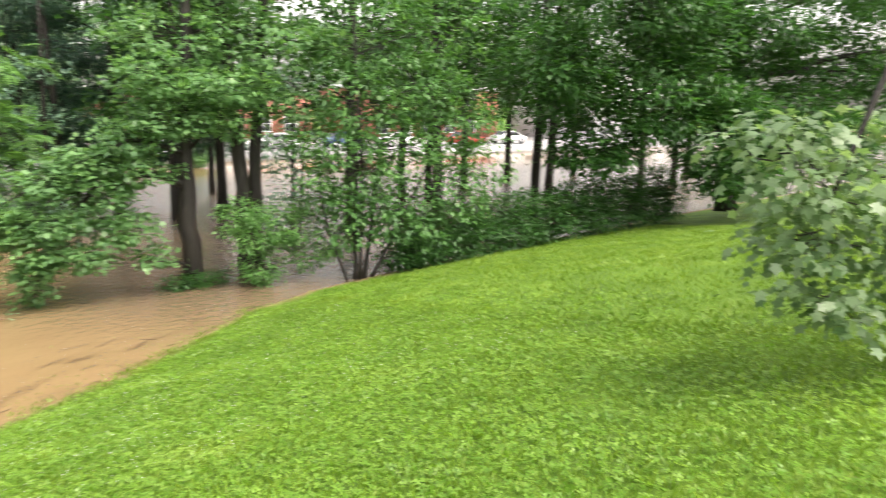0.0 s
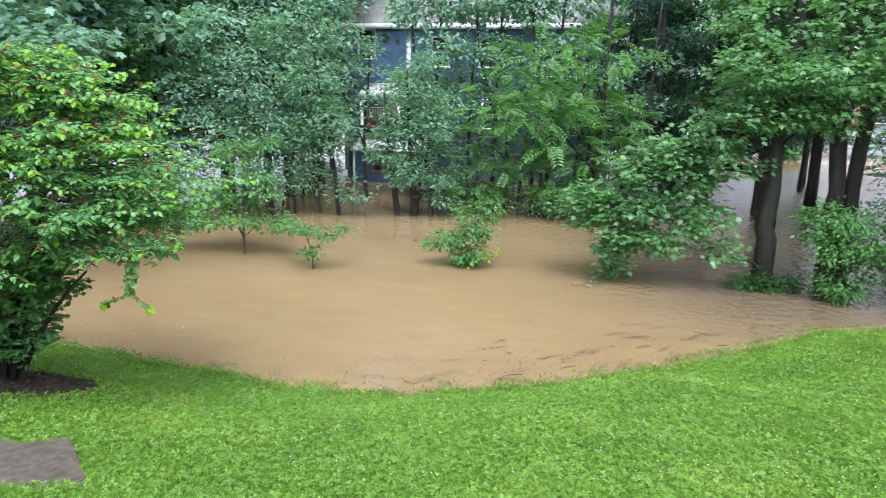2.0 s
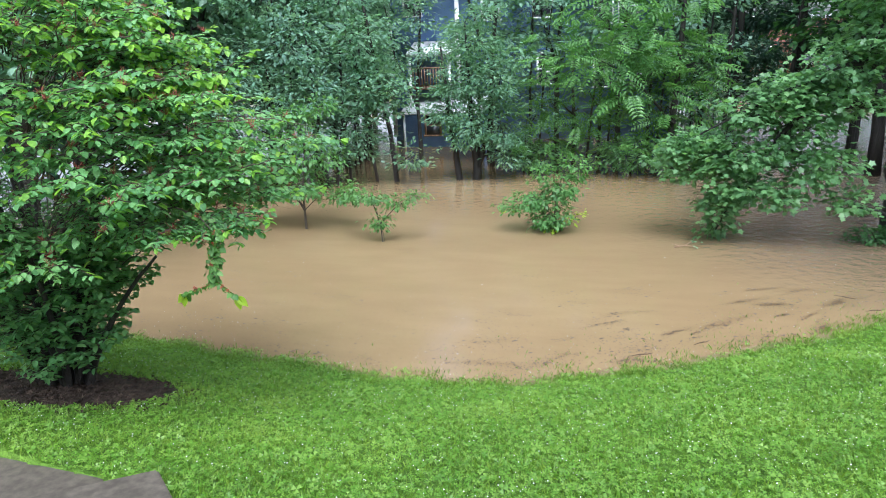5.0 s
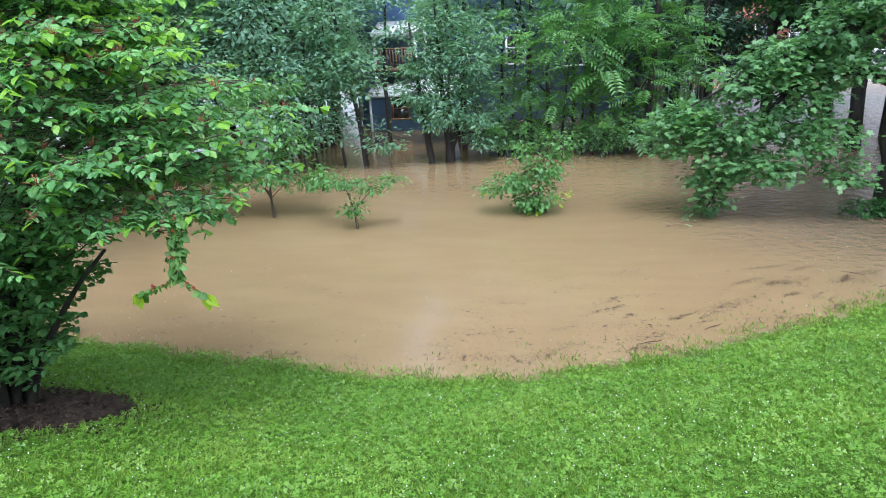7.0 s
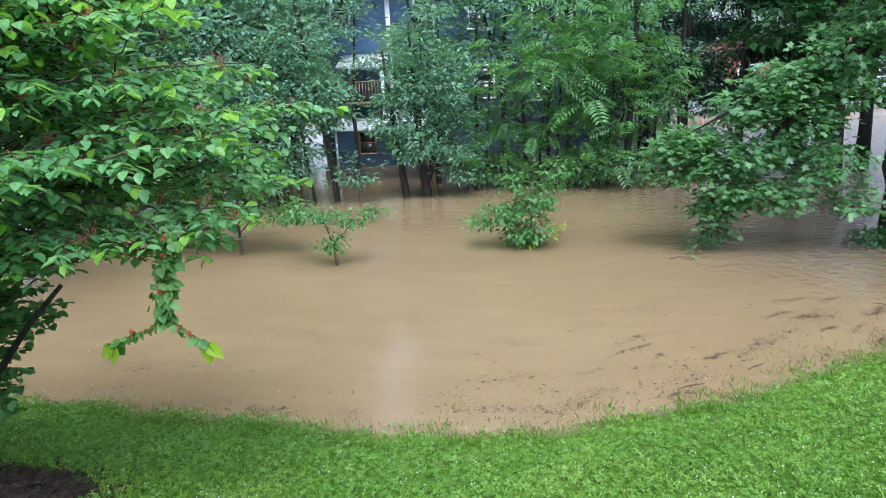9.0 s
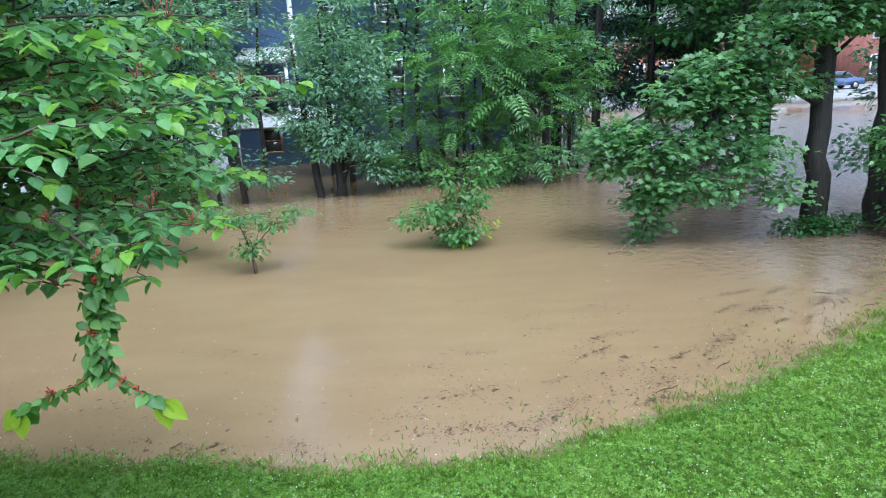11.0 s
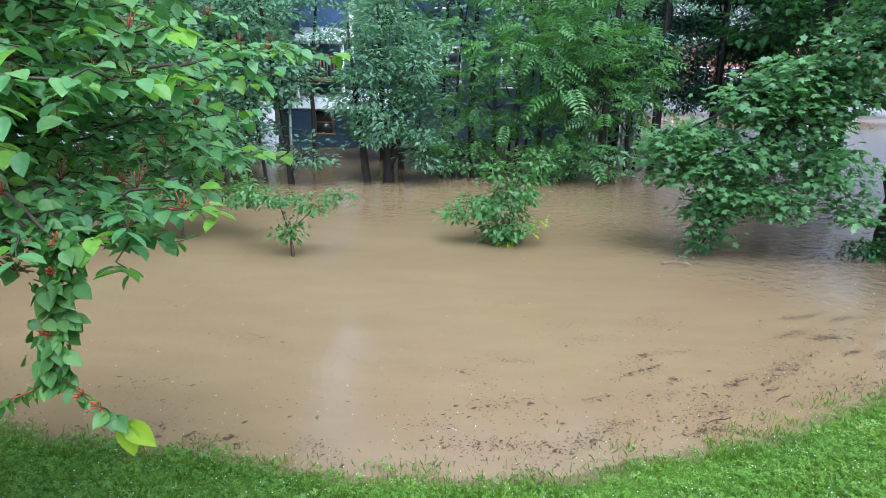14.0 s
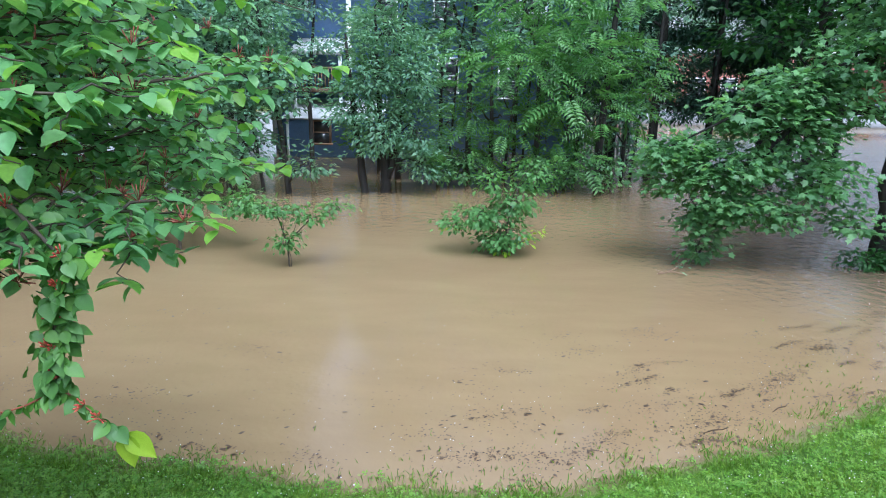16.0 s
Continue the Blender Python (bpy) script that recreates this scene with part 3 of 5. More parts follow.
tree("young_walnut", "young walnut with compound leaves hanging over flood water",
     [[(1.35, 22.6, -0.6, 0.10), (1.35, 22.6, 1.2, 0.08), (1.3, 22.5, 4, 0.04)], [(1.75, 22.8, -0.6, 0.07), (1.9, 22.8, 1.2, 0.05), (2.1, 22.7, 3, 0.03)]],
     [(0.6, 21.0, 2.6, 0.9, 0.7, 0.8, 22), (1.6, 21.0, 2.2, 1.0, 0.7, 0.7, 24), (2.9, 21.0, 1.8, 0.9, 0.7, 0.7, 20), (0.4, 20.8, 1.2, 0.7, 0.6, 0.6, 14), (3.6, 20.4, 1.0, 0.8, 0.6, 0.5, 12), (1.3, 22.0, 4.4, 1.5, 1.0, 0.9, 24)],
     PINNATE, 0.75, M_walnut, per=3, rad=0.35, droop=0.1, fill=0.65)
tree("waterside_shrub", "leafy shrub standing in flood water", [[(-0.35, 21.5, -0.5, 0.05), (-0.3, 21.5, 1.0, 0.03), (-0.2, 21.4, 2.0, 0.015)]],
     [(-0.3, 21.2, 0.8, 0.7, 0.5, 0.6, 20), (0.6, 21.3, 0.7, 0.7, 0.5, 0.5, 18)], OVATE, 0.14, M_maple, per=26, rad=0.2, category="shrub", group="waterside shrubs")
tree("waterside_shrub", "leafy shrub standing in flood water", [[(3.4, 21.3, -0.5, 0.05), (3.3, 21.2, 0.6, 0.03)]],
     [(3.4, 20.9, 0.7, 0.9, 0.6, 0.55, 22), (2.6, 21.2, 0.6, 0.6, 0.5, 0.45, 12), (4.6, 20.6, 0.7, 0.8, 0.6, 0.5, 16)], OVATE, 0.14, M_maple, per=26, rad=0.2, category="shrub", group="waterside shrubs")
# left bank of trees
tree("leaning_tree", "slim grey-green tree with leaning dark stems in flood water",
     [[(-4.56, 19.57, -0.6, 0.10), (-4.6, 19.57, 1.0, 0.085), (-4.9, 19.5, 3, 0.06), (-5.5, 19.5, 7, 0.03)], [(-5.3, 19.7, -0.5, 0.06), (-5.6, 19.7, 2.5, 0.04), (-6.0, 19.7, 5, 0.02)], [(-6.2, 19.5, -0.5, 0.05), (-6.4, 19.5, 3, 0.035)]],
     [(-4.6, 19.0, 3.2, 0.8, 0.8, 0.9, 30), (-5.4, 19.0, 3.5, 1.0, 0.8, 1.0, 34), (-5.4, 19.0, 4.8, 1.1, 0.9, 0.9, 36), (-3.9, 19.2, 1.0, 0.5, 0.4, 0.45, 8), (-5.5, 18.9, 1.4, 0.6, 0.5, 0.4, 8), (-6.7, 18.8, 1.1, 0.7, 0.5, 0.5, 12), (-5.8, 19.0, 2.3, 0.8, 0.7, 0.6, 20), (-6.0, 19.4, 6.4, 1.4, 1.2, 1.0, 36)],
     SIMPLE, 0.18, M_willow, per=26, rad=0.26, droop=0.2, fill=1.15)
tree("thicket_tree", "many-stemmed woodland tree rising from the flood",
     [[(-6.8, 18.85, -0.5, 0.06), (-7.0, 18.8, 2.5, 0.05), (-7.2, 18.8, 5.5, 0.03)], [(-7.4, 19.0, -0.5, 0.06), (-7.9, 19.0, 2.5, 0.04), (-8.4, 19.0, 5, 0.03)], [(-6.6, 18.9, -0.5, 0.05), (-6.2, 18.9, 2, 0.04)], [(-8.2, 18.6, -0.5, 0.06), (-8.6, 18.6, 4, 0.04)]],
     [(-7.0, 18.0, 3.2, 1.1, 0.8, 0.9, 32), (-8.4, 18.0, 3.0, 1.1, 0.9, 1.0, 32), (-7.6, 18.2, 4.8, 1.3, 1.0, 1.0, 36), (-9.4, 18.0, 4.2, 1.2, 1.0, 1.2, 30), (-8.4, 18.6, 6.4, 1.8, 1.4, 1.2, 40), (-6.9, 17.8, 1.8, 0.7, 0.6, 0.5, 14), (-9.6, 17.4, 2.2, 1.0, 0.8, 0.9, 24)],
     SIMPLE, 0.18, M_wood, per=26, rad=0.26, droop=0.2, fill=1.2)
tree("young_tree", "young leafy tree standing in shallow flood water",
     [[(-5.11, 13.1, -0.4, 0.035), (-5.14, 13.15, 0.9, 0.03), (-4.94, 13.25, 2.6, 0.012)], [(-5.11, 13.1, 0.5, 0.02), (-5.74, 13.15, 1.6, 0.012)]],
     [(-5.14, 13.15, 1.2, 0.7, 0.5, 0.4, 16), (-5.84, 13.25, 1.7, 0.6, 0.5, 0.5, 16), (-4.74, 13.25, 2, 0.6, 0.5, 0.5, 15), (-5.34, 13.35, 2.8, 0.5, 0.5, 0.4, 12), (-4.14, 13.35, 1, 0.5, 0.4, 0.35, 9), (-6.54, 13.35, 1, 0.7, 0.5, 0.4, 12), (-4.74, 13.65, 3.1, 0.35, 0.3, 0.25, 6)],
     OVATE, 0.13, M_walnut, per=26, rad=0.19, droop=0.35, bark=M_twig)
tree("sapling", "thin sapling with sparse leaves bent by flood water",
     [[(-2.63, 12.07, -0.3, 0.018), (-2.68, 12.09, 0.4, 0.015), (-2.9, 12.13, 1.1, 0.008)], [(-2.68, 12.09, 0.45, 0.012), (-2.25, 12.13, 0.9, 0.008), (-1.7, 12.18, 1.1, 0.004)]],
     [(-2.7, 12.08, 0.5, 0.22, 0.2, 0.25, 8), (-2.95, 12.13, 1.05, 0.45, 0.3, 0.2, 14), (-2.25, 12.13, 0.95, 0.3, 0.25, 0.15, 8), (-1.8, 12.18, 1.12, 0.25, 0.15, 0.08, 5), (-3.35, 12.13, 1.25, 0.25, 0.2, 0.12, 6)],
     OVATE, 0.10, M_walnut, per=15, rad=0.12, droop=0.45, bark=M_twig, twig=0.004)
tree("sapling", "bushy sapling with yellowing lower leaves in flood water",
     [[(1.38, 13.33, -0.3, 0.022), (1.38, 13.33, 0.5, 0.018), (1.53, 13.38, 1.3, 0.01), (1.88, 13.53, 1.9, 0.005)], [(1.38, 13.33, 0.2, 0.014), (0.88, 13.33, 0.7, 0.01), (0.38, 13.33, 0.75, 0.004)], [(1.4, 13.33, 0.15, 0.01), (1.88, 13.28, 0.45, 0.006)]],
     [(1.33, 13.33, 0.5, 0.45, 0.4, 0.35, 16), (0.83, 13.33, 0.85, 0.5, 0.35, 0.25, 16), (1.53, 13.38, 1.1, 0.45, 0.4, 0.3, 16), (1.88, 13.53, 1.55, 0.4, 0.3, 0.3, 10), (0.43, 13.33, 0.6, 0.25, 0.2, 0.1, 5), (1.23, 13.33, 0.2, 0.25, 0.2, 0.15, 8), (1.08, 13.43, 1.45, 0.2, 0.2, 0.15, 5)],
     OVATE, 0.115, M_walnut, per=20, rad=0.13, droop=0.4, bark=M_twig, twig=0.004)
yl = Geo()
tw = Geo()
for c0 in ((1.93, 13.23, 0.42), (2.06, 13.23, 0.5), (1.73, 13.23, 0.3), (1.28, 13.2, 0.1), (0.28, 13.33, 0.55)):
    spray(yl, tw, np.array(c0), np.array((1.48, 13.33, 0.2)), OVATE, 0.11, 14, 0.09, 0.3, twig=0.004)
last = [o for o in scene.objects if o.name.startswith("sapling")][-1]
yo = part("yellow_leaves", yl, M_yellow, last, "yellow-green lower leaves", kind="stuff")
yo.location = -last.location
to = part("low_twig", tw, M_twig, last)
to.location = -last.location

# dark conifers behind the river
for k, (x, y, h) in enumerate(((7.0, 24.5, 12), (9.4, 26.0, 13), (6.2, 27.5, 12), (11.3, 25.0, 11), (12.6, 29.0, 12), (15.0, 32.0, 13))):
    st = [[(x, y, -0.6, 0.17), (x + 0.1, y, 5, 0.12), (x, y, h, 0.03)], [(x - 0.45, y - 1.5, -0.6, 0.08), (x - 0.4, y - 1.5, 4, 0.07), (x - 0.2, y - 1.4, 8, 0.03)]]
    bs = [(x + 1.2 * math.cos(2.4 * j + k), y + 1.1 + 0.9 * math.sin(2.4 * j + k), 2.4 + j * (h - 3) / 11, 1.6 * (1.15 - j / 14), 1.4 * (1.15 - j / 14), 0.45, 24) for j in range(12)]
    tree("hemlock_tree", "dark evergreen with layered boughs behind the river", st, bs, NARROW, 0.2, M_shade, per=38, rad=0.33, droop=0.5, group="dark evergreens")

# woods: three kinds, planted many times
kinds = []
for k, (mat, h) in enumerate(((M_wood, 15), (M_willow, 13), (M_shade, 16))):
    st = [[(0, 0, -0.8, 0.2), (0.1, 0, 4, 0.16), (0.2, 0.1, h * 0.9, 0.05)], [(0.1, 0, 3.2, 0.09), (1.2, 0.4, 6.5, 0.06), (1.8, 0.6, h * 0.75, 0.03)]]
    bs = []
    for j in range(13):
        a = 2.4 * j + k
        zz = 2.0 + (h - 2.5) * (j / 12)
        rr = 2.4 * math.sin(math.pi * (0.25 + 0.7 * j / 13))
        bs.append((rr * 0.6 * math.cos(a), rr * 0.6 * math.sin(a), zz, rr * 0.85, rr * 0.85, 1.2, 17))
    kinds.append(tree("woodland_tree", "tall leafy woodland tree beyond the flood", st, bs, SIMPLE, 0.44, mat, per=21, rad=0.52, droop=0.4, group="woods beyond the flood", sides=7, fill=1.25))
# the same, bare-stemmed below, beside the parking area
st = [[(0, 0, -0.8, 0.22), (0.1, 0, 4, 0.18), (0.2, 0.1, 13, 0.05)], [(0.1, 0, 4.2, 0.09), (1.2, 0.4, 7, 0.06), (1.8, 0.6, 11, 0.03)]]
bs = [(1.5 * math.cos(2.4 * j), 1.5 * math.sin(2.4 * j), 3.9 + 0.85 * j, 2.0, 2.0, 0.8, 16) for j in range(12)]
tall = tree("woodland_tree", "tall bare-stemmed leafy tree beside the parking area", st, bs, SIMPLE, 0.3, M_hedge, per=24, rad=0.42, droop=0.3, group="woods beyond the flood", sides=8, fill=1.25)
TALL = [(15.6, 17.4), (20.0, 18.2), (10.8, 21.0), (13.0, 24.0), (22.5, 25), (28, 27), (40, 30), (49, 27), (24.5, 17.2), (29, 21), (35, 20), (42, 23), (33, 29), (23.5, 24)]
for i, (x, y) in enumerate(TALL):
    m = pose(x, y, 0, 0, 0, i * 77)
    if i == 0:
        tall.matrix_basis = m
    else:
        copy_thing(tall, m)
SPOTS = [(-9.4, 24), (-12, 20), (-12.5, 26), (-15, 17), (-16, 23), (-18, 30), (-11.5, 31), (-17, 37), (-20, 19), (-24, 25), (-27, 17), (-22, 35), (-14, 45), (-10, 47), (-18, 49), (-9.2, 30), (-2, 42), (4, 44), (9.0, 37), (8, 47), (-13, 14.5), (-18, 12.5), (-26, 11.5),
         (16, 99), (24, 98), (33, 99), (42, 97), (51, 93), (60, 92), (69, 88), (77, 84), (86, 80), (98, 70), (104, 58)]
for i, (x, y) in enumerate(SPOTS):
    ob = kinds[i % 3] if i < 3 else None
    m = pose(x, y, 0 if y > 11 else 0.2, 0, 0, i * 77)
    if ob:
        ob.matrix_basis = m
    else:
        copy_thing(kinds[(i * 7 + i // 3) % 3], m)
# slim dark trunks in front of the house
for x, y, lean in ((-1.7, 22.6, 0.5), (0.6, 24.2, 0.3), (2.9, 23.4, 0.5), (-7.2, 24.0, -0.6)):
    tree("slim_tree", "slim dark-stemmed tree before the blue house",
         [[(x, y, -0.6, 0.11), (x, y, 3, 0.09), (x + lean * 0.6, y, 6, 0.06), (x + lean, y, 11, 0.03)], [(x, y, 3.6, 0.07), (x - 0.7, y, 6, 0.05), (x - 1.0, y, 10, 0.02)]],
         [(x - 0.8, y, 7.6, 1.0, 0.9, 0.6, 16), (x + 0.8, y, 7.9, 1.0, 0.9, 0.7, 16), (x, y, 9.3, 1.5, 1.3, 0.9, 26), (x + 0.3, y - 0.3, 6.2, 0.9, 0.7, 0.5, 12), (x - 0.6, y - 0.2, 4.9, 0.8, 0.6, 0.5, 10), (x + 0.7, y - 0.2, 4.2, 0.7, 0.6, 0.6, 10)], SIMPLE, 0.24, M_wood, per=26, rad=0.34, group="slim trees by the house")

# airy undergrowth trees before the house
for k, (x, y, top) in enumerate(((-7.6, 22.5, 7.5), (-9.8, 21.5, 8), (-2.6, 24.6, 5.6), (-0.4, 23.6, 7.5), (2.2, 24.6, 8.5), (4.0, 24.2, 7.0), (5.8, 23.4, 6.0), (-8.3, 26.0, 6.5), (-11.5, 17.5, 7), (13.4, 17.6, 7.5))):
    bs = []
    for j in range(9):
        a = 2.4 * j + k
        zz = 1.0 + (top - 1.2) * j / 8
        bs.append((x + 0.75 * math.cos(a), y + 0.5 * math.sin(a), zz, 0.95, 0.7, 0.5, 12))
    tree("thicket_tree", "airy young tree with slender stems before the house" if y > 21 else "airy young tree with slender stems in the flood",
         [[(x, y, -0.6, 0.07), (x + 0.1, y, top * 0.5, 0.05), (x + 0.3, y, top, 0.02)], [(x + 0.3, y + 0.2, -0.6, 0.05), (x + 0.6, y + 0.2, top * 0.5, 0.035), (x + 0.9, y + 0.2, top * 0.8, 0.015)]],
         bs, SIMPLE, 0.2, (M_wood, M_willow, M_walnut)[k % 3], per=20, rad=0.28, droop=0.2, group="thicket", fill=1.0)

tree("slim_tree", "low slim tree with sparse leaves before the porch",
     [[(-4.7, 23.6, -0.6, 0.09), (-4.8, 23.6, 2.5, 0.07), (-4.4, 23.6, 6.8, 0.02)], [(-4.8, 23.6, 2.2, 0.05), (-5.6, 23.5, 4.2, 0.03), (-5.9, 23.5, 6.2, 0.015)]],
     [(-5.6, 23.3, 5.0, 0.8, 0.5, 0.5, 13), (-4.4, 23.3, 5.6, 0.8, 0.5, 0.5, 13), (-5.2, 23.3, 6.6, 0.9, 0.6, 0.45, 14), (-4.1, 23.3, 4.2, 0.6, 0.5, 0.35, 8), (-5.3, 23.3, 3.6, 0.6, 0.5, 0.3, 7), (-6.2, 23.3, 3.0, 0.7, 0.5, 0.5, 10)], SIMPLE, 0.16, M_wood, per=30, rad=0.3, group="slim trees by the house")

# large-leaved tree behind the bush
tree("catalpa_tree", "broad-leaved tree on the bank behind the bush",
     [[(-9.5, 8.8, -0.2, 0.2), (-9.4, 8.8, 3, 0.17), (-9, 9, 9, 0.06)], [(-9.4, 8.8, 3, 0.1), (-7.4, 8.6, 5.4, 0.05)]],
     [(-7.4, 8.6, 5.6, 1.3, 1.0, 0.7, 30), (-8.8, 8.2, 5.2, 1.3, 1.1, 0.9, 30), (-8.2, 8.8, 7.0, 1.9, 1.5, 1.0, 40), (-10.3, 8.4, 6.6, 1.6, 1.4, 1.2, 32), (-10.5, 8.0, 4.0, 1.2, 1.0, 0.9, 24), (-8.8, 8.8, 8.8, 1.9, 1.6, 1.0, 30)],
     MAPLE, 0.2, M_wood, per=24, rad=0.28)
tree("bank_shrub", "dark low shrub on the bank", [[(-6.3, 4.9, 0.2, 0.03), (-6.3, 5.0, 1.2, 0.015)]], [(-6.3, 5.0, 0.9, 0.8, 0.6, 0.5, 34), (-7.4, 5.2, 1.2, 1.0, 0.7, 0.8, 40)], OVATE, 0.09, M_hedge, per=26, rad=0.16, category="shrub", bark=M_twig)

# hedge and dark trees along the lawn's far side
for i in range(8):
    x = 14.6 + i * 1.75
    y = 11.7 + 0.12 * i
    hz = float(height(x, y))
    s = 1.1 + 0.06 * i
    tree("hedge_shrub", "dense dark green shrub at the lawn's edge", [[(x, y, hz - 0.05, 0.05), (x, y, hz + s, 0.02)]],
         [(x - 0.4, y, hz + 0.55 * s, 0.8, 0.6, 0.5 * s, 30), (x + 0.5, y - 0.1, hz + 0.6 * s, 0.8, 0.6, 0.55 * s, 30), (x, y + 0.1, hz + 1.15 * s, 0.8, 0.6, 0.4 * s, 26)], SIMPLE, 0.13, M_hedge, per=34, rad=0.2, category="shrub", group="hedge shrubs", bark=M_twig)
tree("shade_tree", "huge dark spreading tree with boughs near the lawn",
     [[(30, 11.5, 0.6, 0.4), (30, 11.5, 4, 0.33), (30, 11.8, 12, 0.12)], [(30, 11.5, 3, 0.2), (26.5, 10.5, 5, 0.1), (23, 10, 5.5, 0.04)]],
     [(24, 10.5, 5.2, 2.4, 2.0, 1.5, 56), (27, 10, 4.0, 2.4, 1.8, 1.6, 56), (30, 9.5, 4.2, 2.6, 1.8, 1.7, 60), (25.5, 11, 7.5, 2.8, 2.2, 1.6, 60), (29, 10.5, 7.5, 3, 2.4, 1.8, 60), (33.5, 10, 6.5, 3, 2.4, 2.0, 60), (28, 11.5, 10.5, 4, 3, 2, 60), (22.5, 12, 3.4, 1.6, 1.4, 1.2, 36), (27.5, 9.6, 2.4, 1.8, 1.2, 0.9, 34), (20.5, 12.0, 6.0, 2.0, 1.6, 1.4, 46), (22.5, 10.5, 8.4, 2.6, 2.0, 1.6, 50), (33, 8.5, 3.4, 2.2, 1.6, 1.3, 40), (37, 8.5, 6.5, 3, 2.2, 2.0, 50), (32, 8, 9.5, 3, 2.4, 1.8, 50), (37, 8, 10, 3, 2.5, 2, 50), (41, 7, 8, 3, 2.5, 2, 50)],
     SIMPLE, 0.24, M_hedge, per=40, rad=0.38, fill=1.8)
tree("hanging_tree", "pale-leaved maple with a branch hanging over the lawn",
     [[(15.1, -3.8, 2.35, 0.22), (15, -3.8, 5.45, 0.18), (14.6, -3.6, 10.45, 0.08)], [(15, -3.8, 5.25, 0.1), (11.6, -3.2, 6.35, 0.06), (9.4, -2.8, 5.65, 0.03), (8.8, -2.6, 4.05, 0.012)]],
     [(8.6, -2.5, 4.45, 0.45, 0.4, 0.3, 10), (8.9, -2.6, 3.9, 0.4, 0.4, 0.3, 9), (9, -2.7, 3.45, 0.3, 0.3, 0.22, 5), (9.5, -2.8, 4.35, 0.5, 0.5, 0.5, 13), (10.7, -3.2, 5.4, 0.6, 0.5, 0.35, 14), (11.4, -3, 5.95, 1.3, 1, 0.5, 30), (13.6, -3.2, 6.45, 2, 1.6, 1, 40), (9.7, -3.1, 3.75, 0.5, 0.5, 0.4, 12)],
     MAPLE, 0.085, M_silver, per=30, rad=0.17, droop=0.75)

# ---------------- viburnum bush beside the steps ----------------
BX, BY = -3.2, 2.65
BZ = float(height(BX, BY))
bush = thing("viburnum_bush", "large rounded bush with layered leaves in a mulch bed", "bush", (BX, BY, BZ))
stemg, leafg, freshg, redg = Geo(), Geo(), Geo(), Geo()
for i in range(15):
    a = i * 2.399
    r = 0.04 + 0.14 * rng.random()
    tip = np.array([math.cos(a) * (0.4 + 1.3 * rng.random()), math.sin(a) * (0.4 + 1.1 * rng.random()), 1.6 + 1.6 * rng.random()])
    base = np.array([r * math.cos(a), r * math.sin(a), -0.1])
    knee = np.array([tip[0] * 0.22 + base[0] * 0.5, tip[1] * 0.22 + base[1] * 0.5, 0.65])
    u = np.linspace(0, 1, 8)[:, None]
    p = (1 - u) ** 2 * base + 2 * u * (1 - u) * knee + u * u * tip + 0.012 * rng.standard_normal((8, 3))
    sg = Geo()
    sg.tube(p, np.linspace(0.055, 0.016, 8), 6, 0.05)
    part("stem", sg, M_bark, bush, smooth=True)


def leafy_branch(root, tip, step, size, sag, fresh=0.0, red=True, shp=BROAD):
    """An arching branch with opposite leaf pairs that droop on either side."""
    n = max(4, int(np.linalg.norm(np.array(tip) - root) / step))
    p = curve_pts(root, tip, sag, n, 0.012)
    stemg.tube(p, np.linspace(0.007, 0.002, n), 4)
    t = norm(np.gradient(p, axis=0))
    side = norm(np.cross(t, np.array([0, 0, 1.0])))
    k0 = n // 4
    for s in (-1, 1):
        q = p[k0:] + 0.01 * rng.standard_normal((n - k0, 3))
        m = len(q)
        ax = s * side[k0:] * 0.85 + t[k0:] * 0.5 + np.array([0, 0, -0.26]) + 0.25 * rng.standard_normal((m, 3))
        up = np.array([0, 0, 1.0]) + s * side[k0:] * 0.35 + 0.2 * rng.standard_normal((m, 3))
        sz = size * rng.uniform(0.75, 1.15, m)
        new_leaf = (np.arange(m) > m - 3) & (rng.random(m) < fresh)
        if (~new_leaf).any():
            leafg.leaves(shp, q[~new_leaf], ax[~new_leaf], up[~new_leaf], sz[~new_leaf])
        if new_leaf.any():
            freshg.leaves(shp, q[new_leaf], ax[new_leaf], up[new_leaf], sz[new_leaf] * 1.12)
    if red:
        for j in range(k0, n, 4):
            if rng.random() < 0.13:
                for _ in range(15):
                    e = p[j] + np.array([0, 0, 0.03]) + 0.026 * rng.standard_normal(3)
                    redg.tube([p[j], e], [0.001, 0.003], 3)


RX, RY, RTOP = 2.75, 2.3, 4.2
